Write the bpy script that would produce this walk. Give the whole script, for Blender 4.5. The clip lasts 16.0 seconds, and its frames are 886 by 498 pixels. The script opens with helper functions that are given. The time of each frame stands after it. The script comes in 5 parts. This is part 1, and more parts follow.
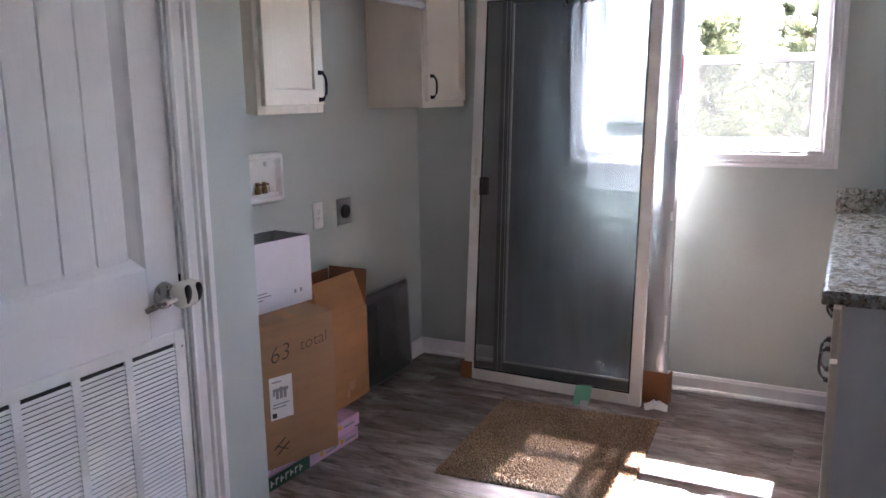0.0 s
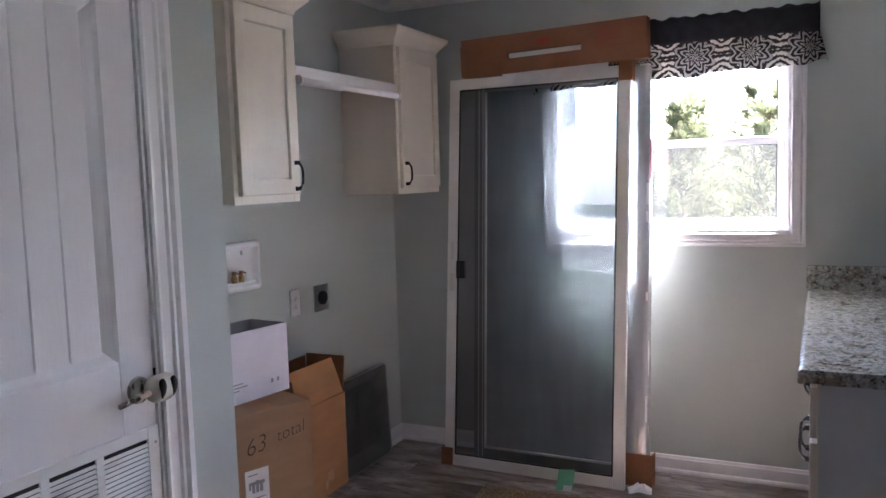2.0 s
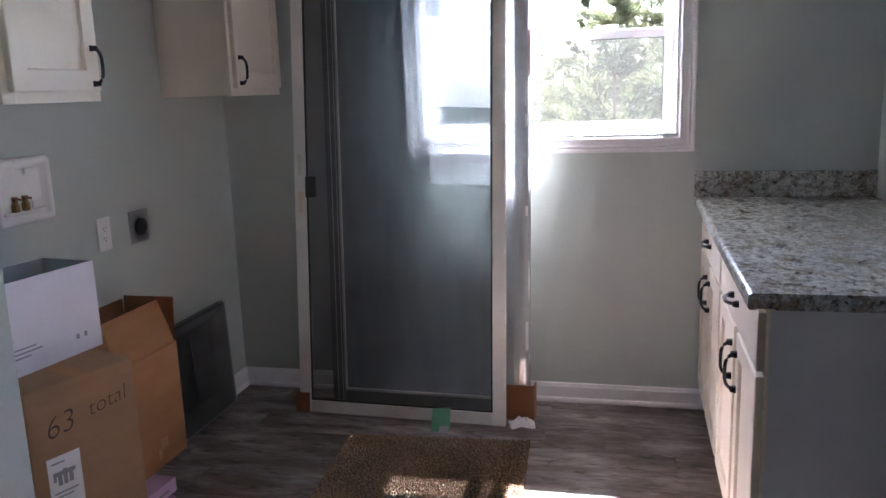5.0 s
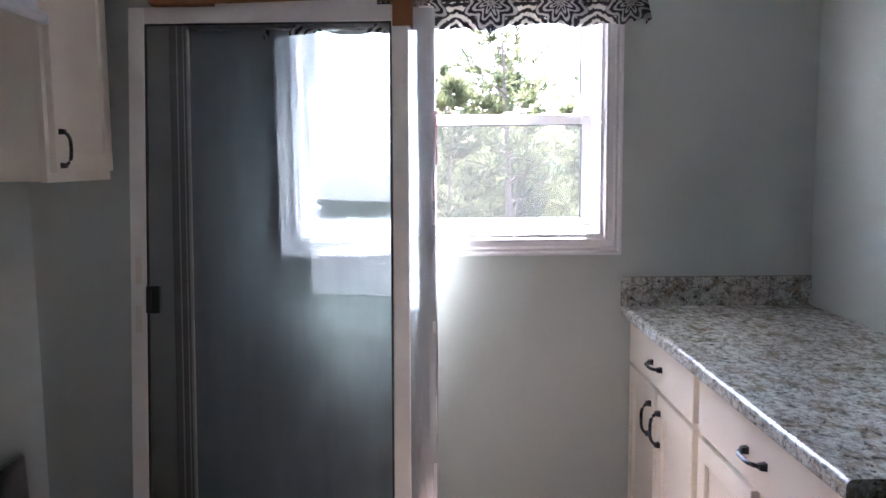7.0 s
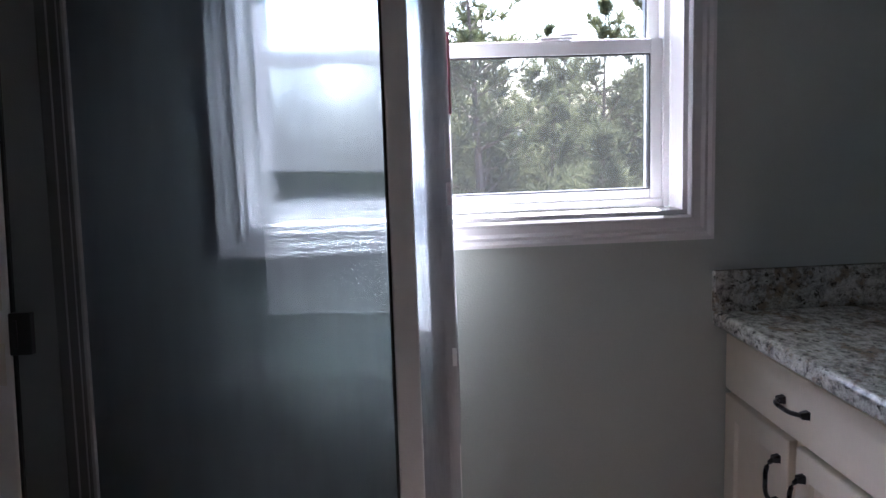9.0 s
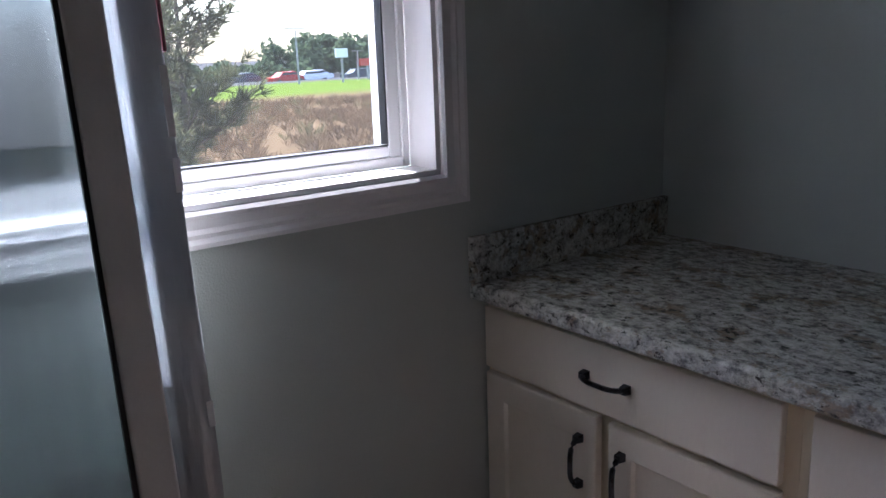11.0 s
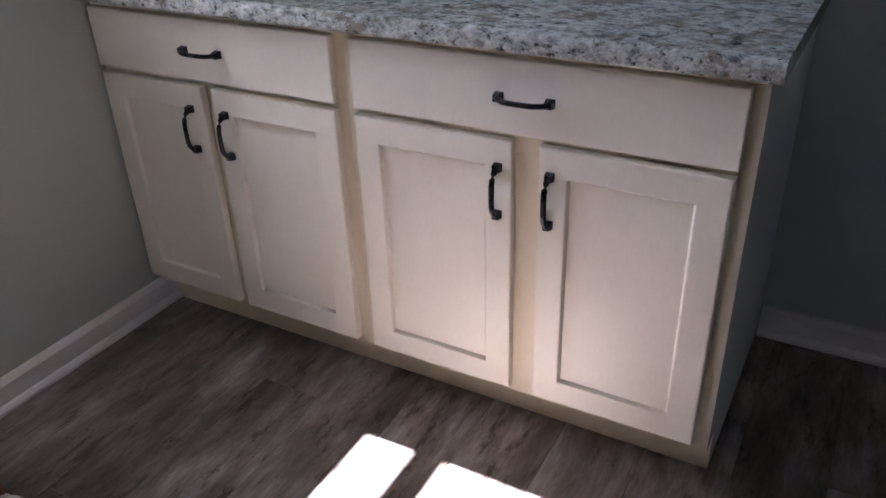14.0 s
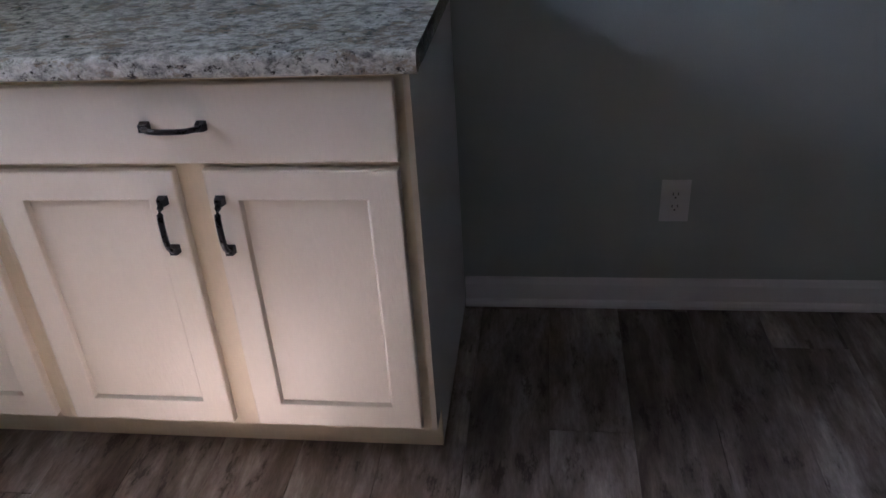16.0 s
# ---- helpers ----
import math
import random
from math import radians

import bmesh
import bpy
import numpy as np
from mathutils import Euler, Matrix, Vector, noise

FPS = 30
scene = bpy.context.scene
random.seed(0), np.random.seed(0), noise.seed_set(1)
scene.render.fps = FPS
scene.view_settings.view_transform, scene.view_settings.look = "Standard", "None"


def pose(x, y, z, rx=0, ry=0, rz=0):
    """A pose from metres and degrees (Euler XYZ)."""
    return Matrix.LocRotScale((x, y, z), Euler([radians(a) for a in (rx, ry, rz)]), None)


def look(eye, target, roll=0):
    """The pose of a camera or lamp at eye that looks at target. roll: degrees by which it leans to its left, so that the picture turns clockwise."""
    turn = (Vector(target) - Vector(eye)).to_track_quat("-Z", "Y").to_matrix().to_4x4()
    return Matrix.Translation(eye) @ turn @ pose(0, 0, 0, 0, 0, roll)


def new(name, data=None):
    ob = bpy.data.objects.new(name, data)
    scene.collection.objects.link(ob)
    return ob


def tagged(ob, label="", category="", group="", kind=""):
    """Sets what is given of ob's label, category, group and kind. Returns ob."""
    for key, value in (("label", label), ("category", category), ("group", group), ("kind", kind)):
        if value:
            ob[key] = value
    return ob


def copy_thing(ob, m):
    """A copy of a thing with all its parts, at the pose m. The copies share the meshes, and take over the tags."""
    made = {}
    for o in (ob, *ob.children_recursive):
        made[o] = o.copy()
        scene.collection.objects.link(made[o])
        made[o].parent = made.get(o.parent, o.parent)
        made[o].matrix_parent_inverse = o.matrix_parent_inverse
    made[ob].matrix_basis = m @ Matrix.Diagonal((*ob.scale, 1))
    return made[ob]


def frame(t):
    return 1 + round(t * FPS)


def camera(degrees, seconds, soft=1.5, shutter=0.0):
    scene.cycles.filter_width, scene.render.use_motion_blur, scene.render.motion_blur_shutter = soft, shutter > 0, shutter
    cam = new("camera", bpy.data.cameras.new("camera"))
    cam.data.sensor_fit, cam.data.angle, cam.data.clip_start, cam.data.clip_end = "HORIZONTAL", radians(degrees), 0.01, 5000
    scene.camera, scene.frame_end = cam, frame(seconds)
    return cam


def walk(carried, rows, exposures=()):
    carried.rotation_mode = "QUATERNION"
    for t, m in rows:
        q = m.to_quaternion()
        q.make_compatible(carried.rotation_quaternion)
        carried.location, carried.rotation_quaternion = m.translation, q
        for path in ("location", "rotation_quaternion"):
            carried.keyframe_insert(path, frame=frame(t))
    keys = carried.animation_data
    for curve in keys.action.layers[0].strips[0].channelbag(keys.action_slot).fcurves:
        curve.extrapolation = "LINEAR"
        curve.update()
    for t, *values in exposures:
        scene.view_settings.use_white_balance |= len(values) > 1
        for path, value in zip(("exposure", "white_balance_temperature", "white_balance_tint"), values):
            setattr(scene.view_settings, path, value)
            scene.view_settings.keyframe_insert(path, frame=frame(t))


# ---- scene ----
cam = camera(58.0, 16.0)
PATH = [
    (0, (0.017, -0.088, 1.436), (-0.88, 1.659, 1.058), -0.9),
    (0.5, (0.013, -0.087, 1.427), (-0.844, 1.687, 1.083), -1.8),
    (1, (0.023, -0.09, 1.431), (-0.831, 1.703, 1.192), -2.6),
    (1.5, (0.03, -0.094, 1.451), (-0.833, 1.703, 1.291), -2.9),
    (2, (0.025, -0.095, 1.455), (-0.831, 1.703, 1.275), -1.8),
    (2.5, (-0.006, -0.103, 1.43), (-0.849, 1.693, 1.178), -1.1),
    (3, (-0.063, -0.123, 1.398), (-0.812, 1.688, 1.001), -2.2),
    (3.5, (-0.106, -0.093, 1.37), (-0.762, 1.72, 0.84), -1.7),
    (4, (-0.166, 0.093, 1.365), (-0.706, 1.984, 1.004), -1.3),
    (4.2, (-0.178, 0.157, 1.373), (-0.746, 2.038, 1.004), -2.1),
    (6.3, (-0.523, 0.698, 1.391), (-0.728, 2.643, 0.974), -1.6),
    (6.5, (-0.551, 0.755, 1.419), (-0.745, 2.708, 1.034), -1.5),
    (7, (-0.69, 0.955, 1.432), (-0.671, 2.943, 1.212), -0.5),
    (7.5, (-0.789, 1.112, 1.414), (-0.609, 3.08, 1.105), -0.4),
    (8, (-0.809, 1.355, 1.398), (-0.74, 3.332, 1.104), -1.9),
    (8.5, (-0.804, 1.591, 1.375), (-0.718, 3.568, 1.085), -1.6),
    (10.8, (-1.076, 2.473, 1.41), (-0.067, 4.151, 1.0), -3.3),
    (11, (-1.098, 2.462, 1.401), (0.089, 3.999, 0.926), -2.1),
    (11.5, (-1.13, 2.409, 1.393), (0.288, 3.668, 0.758), -0.7),
    (12, (-1.13, 2.232, 1.346), (0.349, 3.346, 0.589), 0.8),
    (12.5, (-1.161, 2.063, 1.313), (0.337, 3.067, 0.448), 0.1),
    (13, (-1.213, 2.059, 1.301), (0.327, 2.966, 0.404), -2.1),
    (13.5, (-1.254, 2.071, 1.285), (0.251, 2.982, 0.333), -2.7),
    (14, (-1.266, 2.068, 1.268), (0.24, 2.933, 0.277), -2.0),
    (14.5, (-1.255, 2.061, 1.261), (0.263, 2.888, 0.253), -2.3),
    (15, (-1.233, 2.052, 1.255), (0.307, 2.833, 0.246), -2.8),
    (15.5, (-1.223, 2.002, 1.252), (0.413, 2.599, 0.267), -3.7),
    (16, (-1.207, 1.996, 1.261), (0.502, 2.245, 0.253), -3.8),
]
EXPOSURE = [
    (0, 5.76, 5800, 23), (2.5, 5.55, 5750, 23), (4.2, 5.5, 5700, 22), (6.4, 5.2, 5650, 20), (7.1, 5.43, 5650, 20), (7.6, 4.92, 5600, 20), (8.0, 4.75, 5550, 20), (8.6, 4.25, 5500, 20),
    (10.9, 3.2, 5500, 19), (11.5, 3.75, 5500, 18), (12.0, 4.3, 5500, 18), (12.6, 4.5, 5500, 18), (13.4, 4.78, 5550, 18), (14.5, 4.4, 5600, 19), (15.5, 4.25, 5700, 20), (16, 4.4, 5750, 20),
]
walk(cam, [(t, look(eye, target, roll)) for t, eye, target, roll in PATH], EXPOSURE)

# ---- world, sun, light ----
world = bpy.data.worlds.new("sky")
scene.world = world
world.use_nodes = True
wn = world.node_tree.nodes
sky = wn.new("ShaderNodeTexSky")
sky.sky_type = "NISHITA"
sky.sun_disc = False
sky.sun_elevation = radians(54.5)
sky.sun_rotation = radians(0.0)
sky.air_density, sky.dust_density, sky.ozone_density = 1.0, 2.5, 1.0
world.node_tree.links.new(sky.outputs[0], wn["Background"].inputs[0])
wn["Background"].inputs[1].default_value = 0.10

sun = new("sun", bpy.data.lights.new("sun", "SUN"))
sun.data.energy = 5.0
sun.data.angle = radians(0.6)
sun.data.color = (1.0, 0.95, 0.88)
sun.matrix_world = look((0, 0, 0), (0.0, -0.579, -0.815))



# ---- materials ----
def material(name, color, rough=0.5, metal=0.0, vary=0.12, scale=8.0, fine=120.0, bump=0.02, spec=0.5, stretch=(1, 1, 1)):
    """A surface with slow tone changes, fine grain and fine relief, in metres of the world."""
    m = bpy.data.materials.new(name)
    m.use_nodes = True
    n, link = m.node_tree.nodes, m.node_tree.links.new
    p = n["Principled BSDF"]
    geo = n.new("ShaderNodeNewGeometry")
    mp = n.new("ShaderNodeMapping")
    mp.inputs["Scale"].default_value = stretch
    link(geo.outputs["Position"], mp.inputs["Vector"])
    big = n.new("ShaderNodeTexNoise")
    big.inputs["Scale"].default_value = scale
    big.inputs["Detail"].default_value = 5
    small = n.new("ShaderNodeTexNoise")
    small.inputs["Scale"].default_value = fine
    small.inputs["Detail"].default_value = 3
    for t in (big, small):
        link(mp.outputs[0], t.inputs["Vector"])
    mixf = n.new("ShaderNodeMath")
    mixf.operation = "MULTIPLY_ADD"
    mixf.inputs[1].default_value = 0.35
    link(small.outputs["Fac"], mixf.inputs[0])
    link(big.outputs["Fac"], mixf.inputs[2])
    ramp = n.new("ShaderNodeValToRGB")
    ramp.color_ramp.elements[0].position, ramp.color_ramp.elements[1].position = 0.4, 0.95
    ramp.color_ramp.elements[0].color = (*[c * (1 - vary) for c in color], 1)
    ramp.color_ramp.elements[1].color = (*[min(1, c * (1 + vary)) for c in color], 1)
    link(mixf.outputs[0], ramp.inputs[0])
    link(ramp.outputs[0], p.inputs["Base Color"])
    rr = n.new("ShaderNodeMapRange")
    rr.inputs["To Min"].default_value, rr.inputs["To Max"].default_value = max(0.02, rough - 0.08), min(1, rough + 0.08)
    link(big.outputs["Fac"], rr.inputs["Value"])
    link(rr.outputs[0], p.inputs["Roughness"])
    p.inputs["Metallic"].default_value = metal
    p.inputs["Specular IOR Level"].default_value = spec
    if bump:
        b = n.new("ShaderNodeBump")
        b.inputs["Strength"].default_value = 1.0
        b.inputs["Distance"].default_value = bump * 0.05
        link(small.outputs["Fac"], b.inputs["Height"])
        link(b.outputs[0], p.inputs["Normal"])
    return m


WALL = material("sage_wall_paint", (0.48, 0.52, 0.485), 0.62, vary=0.04, scale=2.5, fine=260, bump=0.02, spec=0.3)
CEIL = material("white_ceiling_paint", (0.78, 0.77, 0.74), 0.8, vary=0.03, scale=3, fine=220, bump=0.02, spec=0.2)
TRIM = material("white_trim_paint", (0.78, 0.76, 0.76), 0.38, vary=0.03, scale=5, fine=180, bump=0.006)
DOORP = material("white_door_paint", (0.80, 0.78, 0.80), 0.42, vary=0.03, scale=4, fine=90, bump=0.012, stretch=(1, 1, 0.15))
CREAM = material("cream_cabinet_paint", (0.80, 0.73, 0.62), 0.42, vary=0.05, scale=6, fine=150, bump=0.01, stretch=(1, 1, 0.3))
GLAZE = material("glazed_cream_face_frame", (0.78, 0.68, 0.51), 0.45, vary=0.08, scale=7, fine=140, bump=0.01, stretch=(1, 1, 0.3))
CREAM_IN = material("cabinet_underside", (0.66, 0.55, 0.40), 0.55, vary=0.1, scale=8, fine=100, bump=0.01)
GREYEND = material("cabinet_end_panel_paint", (0.70, 0.69, 0.68), 0.45, vary=0.04, scale=5, fine=160, bump=0.008)
VINYL = material("white_vinyl", (0.84, 0.84, 0.84), 0.3, vary=0.02, scale=6, fine=200, bump=0.004)
PLASTIC = material("white_plastic", (0.82, 0.81, 0.80), 0.35, vary=0.03, scale=20, fine=300, bump=0.004)
OFFWHITE = material("off_white_plastic", (0.66, 0.64, 0.56), 0.35, vary=0.05, scale=20, fine=300, bump=0.004)
ALU_W = material("white_painted_aluminium", (0.78, 0.77, 0.75), 0.38, vary=0.05, scale=9, fine=200, bump=0.006)
ALU_G = material("grey_panel_frame", (0.30, 0.31, 0.32), 0.35, metal=0.3, vary=0.1, scale=8, fine=160, bump=0.01)
BRONZE = material("dark_bronze", (0.045, 0.045, 0.05), 0.28, metal=0.85, vary=0.3, scale=60, fine=400, bump=0.006)
NICKEL = material("satin_nickel", (0.42, 0.40, 0.37), 0.28, metal=1.0, vary=0.1, scale=40, fine=400, bump=0.004)
CHROME = material("brushed_steel", (0.42, 0.42, 0.42), 0.33, metal=1.0, vary=0.1, scale=30, fine=300, bump=0.006, stretch=(1, 1, 0.1))
PAN = material("dark_grey_pan_metal", (0.16, 0.163, 0.168), 0.33, metal=0.75, vary=0.2, scale=10, fine=150, bump=0.01)
BLACK = material("black_plastic", (0.02, 0.02, 0.022), 0.42, vary=0.15, scale=50, fine=300, bump=0.006)
BRASS = material("brass", (0.30, 0.20, 0.085), 0.3, metal=1.0, vary=0.15, scale=80, fine=300, bump=0.006)
CARD = material("brown_cardboard", (0.36, 0.215, 0.12), 0.8, vary=0.1, scale=7, fine=140, bump=0.02, spec=0.2, stretch=(1, 1, 4))
CARD2 = material("orange_brown_cardboard", (0.40, 0.205, 0.095), 0.78, vary=0.12, scale=6, fine=140, bump=0.02, spec=0.25, stretch=(1, 1, 4))
CARD3 = material("reddish_and_shaded_cardboard", (0.26, 0.12, 0.06), 0.8, vary=0.16, scale=9, fine=150, bump=0.03, spec=0.2)
CARD_W = material("white_carton", (0.74, 0.72, 0.78), 0.55, vary=0.04, scale=8, fine=160, bump=0.01)
CARD_G = material("carton_inside_grey", (0.36, 0.37, 0.38), 0.75, vary=0.08, scale=8, fine=160, bump=0.01)
PINK = material("pink_carton", (0.62, 0.38, 0.56), 0.5, vary=0.12, scale=14, fine=160, bump=0.01)
GREEN = material("dark_green_carton", (0.012, 0.075, 0.045), 0.4, vary=0.15, scale=14, fine=160, bump=0.01)
INK = material("black_ink", (0.03, 0.026, 0.025), 0.7, vary=0.2, scale=50, fine=300, bump=0)
INKP = material("brown_marker_ink", (0.075, 0.050, 0.035), 0.7, vary=0.3, scale=60, fine=300, bump=0)
DULLRED = material("dull_red_plastic", (0.14, 0.035, 0.022), 0.5, vary=0.2, scale=60, fine=300)
INKG = material("grey_print", (0.30, 0.29, 0.32), 0.7, vary=0.1, scale=50, fine=300, bump=0)
INKR = material("faded_red_print", (0.34, 0.06, 0.03), 0.7, vary=0.3, scale=40, fine=300, bump=0)
INKW = material("white_print", (0.75, 0.76, 0.75), 0.6, vary=0.1, scale=50, fine=300, bump=0)
YELL = material("yellow_print", (0.60, 0.36, 0.06), 0.6, vary=0.1, scale=50, fine=300, bump=0)
PAPER = material("white_paper", (0.80, 0.79, 0.79), 0.7, vary=0.05, scale=25, fine=200, bump=0.02)
TAPE = material("masking_tape", (0.70, 0.66, 0.58), 0.65, vary=0.08, scale=30, fine=200, bump=0.02)
GREENP = material("green_paper", (0.10, 0.32, 0.20), 0.5, vary=0.12, scale=30, fine=200, bump=0.02)
PINKF = material("pink_film_label", (0.55, 0.16, 0.20), 0.4, vary=0.2, scale=30, fine=150, bump=0.03)
CHARC = material("charcoal_cloth", (0.050, 0.050, 0.055), 0.9, vary=0.25, scale=20, fine=500, bump=0.05, spec=0.1)
# unseen; its dark tone helps the added hall soak up light
SUBFLOOR = material("dark_unseen_floor", (0.10, 0.085, 0.075), 0.6, vary=0.25, scale=5, fine=60, bump=0.01)
DARK = material("gap_shade_and_backing", (0.02, 0.02, 0.022), 0.8, vary=0.1)


def nodes_of(name):
    m = bpy.data.materials.new(name)
    m.use_nodes = True
    return m, m.node_tree.nodes, m.node_tree.links.new


def ramp_node(n, stops):
    r = n.new("ShaderNodeValToRGB")
    e = r.color_ramp.elements
    while len(e) < len(stops):
        e.new(0.5)
    for k, (pos, col) in zip(e, stops):
        k.position, k.color = pos, (*col, 1)
    return r


def noise_node(n, scale, detail=4, rough=0.55):
    t = n.new("ShaderNodeTexNoise")
    t.inputs["Scale"].default_value, t.inputs["Detail"].default_value, t.inputs["Roughness"].default_value = scale, detail, rough
    return t


def plank_material():
    """Weathered grey-brown boards: long tone bands, torn dark marks and fine streaks along x; each board its own."""
    m, n, link = nodes_of("grey_brown_plank_vinyl")
    p = n["Principled BSDF"]
    geo, info = n.new("ShaderNodeNewGeometry"), n.new("ShaderNodeObjectInfo")
    comb = n.new("ShaderNodeCombineXYZ")
    for i, k in enumerate((37.0, 91.0, 53.0)):
        s = n.new("ShaderNodeMath")
        s.operation = "MULTIPLY"
        s.inputs[1].default_value = k
        link(info.outputs["Random"], s.inputs[0])
        link(s.outputs[0], comb.inputs[i])

    def stretched(x, y):
        v = n.new("ShaderNodeVectorMath")
        v.operation = "MULTIPLY_ADD"
        v.inputs[1].default_value = (x, y, 1.0)
        link(geo.outputs["Position"], v.inputs[0])
        link(comb.outputs[0], v.inputs[2])
        return v.outputs[0]

    band, marks, fine, gloss = noise_node(n, 1.0, 6, 0.62), noise_node(n, 1.0, 7, 0.74), noise_node(n, 1.0, 5, 0.7), noise_node(n, 1.0, 4)
    for t, (x, y) in ((band, (2.8, 10.5)), (marks, (8.0, 24.0)), (fine, (18.0, 120.0)), (gloss, (4.0, 9.0))):
        link(stretched(x, y), t.inputs["Vector"])
    band.inputs["Distortion"].default_value = 0.25
    base = ramp_node(n, [(0.30, (0.115, 0.082, 0.070)), (0.45, (0.215, 0.168, 0.148)), (0.55, (0.330, 0.275, 0.250)), (0.68, (0.52, 0.462, 0.432))])
    link(band.outputs["Fac"], base.inputs[0])
    dark = ramp_node(n, [(0.37, (0.24, 0.20, 0.19)), (0.445, (0.80, 0.79, 0.79)), (0.60, (1.08, 1.08, 1.08))])
    link(marks.outputs["Fac"], dark.inputs[0])
    grain = ramp_node(n, [(0.34, (0.72, 0.71, 0.70)), (0.62, (1.10, 1.10, 1.10))])
    link(fine.outputs["Fac"], grain.inputs[0])

    def times(a, b, f):
        x = n.new("ShaderNodeMix")
        x.data_type, x.blend_type = "RGBA", "MULTIPLY"
        x.inputs[0].default_value = f
        link(a, x.inputs[6])
        link(b, x.inputs[7])
        return x.outputs[2]

    c = times(times(base.outputs[0], dark.outputs[0], 0.9), grain.outputs[0], 0.8)
    tone = n.new("ShaderNodeMapRange")
    tone.inputs["To Min"].default_value, tone.inputs["To Max"].default_value = 0.80, 1.18
    link(info.outputs["Random"], tone.inputs["Value"])
    mul2 = n.new("ShaderNodeVectorMath")
    mul2.operation = "SCALE"
    link(c, mul2.inputs[0])
    link(tone.outputs[0], mul2.inputs["Scale"])
    link(mul2.outputs[0], p.inputs["Base Color"])
    rr = n.new("ShaderNodeMapRange")
    rr.inputs["To Min"].default_value, rr.inputs["To Max"].default_value = 0.28, 0.52
    link(gloss.outputs["Fac"], rr.inputs["Value"])
    link(rr.outputs[0], p.inputs["Roughness"])
    bm_ = n.new("ShaderNodeBump")
    bm_.inputs["Distance"].default_value = 0.0008
    link(fine.outputs["Fac"], bm_.inputs["Height"])
    link(bm_.outputs[0], p.inputs["Normal"])
    return m


def granite_material():
    m, n, link = nodes_of("speckled_granite_laminate")
    p = n["Principled BSDF"]
    geo = n.new("ShaderNodeNewGeometry")
    mp = n.new("ShaderNodeMapping")
    mp.inputs["Scale"].default_value = (1.15, 0.8, 1.15)
    link(geo.outputs["Position"], mp.inputs[0])
    base, mid, dark, brown = noise_node(n, 44, 9, 0.75), noise_node(n, 90, 5, 0.7), noise_node(n, 54, 8, 0.77), noise_node(n, 14, 8, 0.76)
    vor = n.new("ShaderNodeTexVoronoi")
    vor.inputs["Scale"].default_value = 120
    for t in (base, mid, dark, brown, vor):
        link(mp.outputs[0], t.inputs["Vector"])
    rb = ramp_node(n, [(0.37, (0.12, 0.12, 0.115)), (0.45, (0.37, 0.365, 0.33)), (0.52, (0.55, 0.545, 0.48)), (0.63, (0.68, 0.68, 0.64))])
    link(base.outputs["Fac"], rb.inputs[0])
    rm = ramp_node(n, [(0.42, (0, 0, 0)), (0.50, (1, 1, 1))])
    link(mid.outputs["Fac"], rm.inputs[0])
    rbr = ramp_node(n, [(0.525, (0, 0, 0)), (0.585, (1, 1, 1))])
    link(brown.outputs["Fac"], rbr.inputs[0])
    rd = ramp_node(n, [(0.395, (1, 1, 1)), (0.44, (0, 0, 0))])
    more = n.new("ShaderNodeMath")
    more.operation = "MULTIPLY_ADD"
    more.inputs[1].default_value = -0.026
    link(rbr.outputs[0], more.inputs[0])
    link(dark.outputs["Fac"], more.inputs[2])
    link(more.outputs[0], rd.inputs[0])

    def mix(fac, c1, c2):
        x = n.new("ShaderNodeMix")
        x.data_type = "RGBA"
        link(fac, x.inputs[0])
        if isinstance(c1, tuple):
            x.inputs[6].default_value = (*c1, 1)
        else:
            link(c1, x.inputs[6])
        if isinstance(c2, tuple):
            x.inputs[7].default_value = (*c2, 1)
        else:
            link(c2, x.inputs[7])
        return x.outputs[2]

    half = n.new("ShaderNodeMath")
    half.operation = "MULTIPLY"
    half.inputs[1].default_value = 0.75
    link(rbr.outputs[0], half.inputs[0])
    c = mix(half.outputs[0], rb.outputs[0], (0.25, 0.185, 0.12))
    inv = n.new("ShaderNodeMath")
    inv.operation = "MULTIPLY_ADD"
    inv.inputs[1].default_value, inv.inputs[2].default_value = -0.45, 0.45
    link(rm.outputs[0], inv.inputs[0])
    c = mix(inv.outputs[0], c, (0.21, 0.21, 0.205))
    c = mix(rd.outputs[0], c, (0.055, 0.050, 0.046))
    link(c, p.inputs["Base Color"])
    p.inputs["Roughness"].default_value = 0.17
    bp = n.new("ShaderNodeBump")
    bp.inputs["Distance"].default_value = 0.0004
    link(mid.outputs["Fac"], bp.inputs["Height"])
    link(bp.outputs[0], p.inputs["Normal"])
    return m


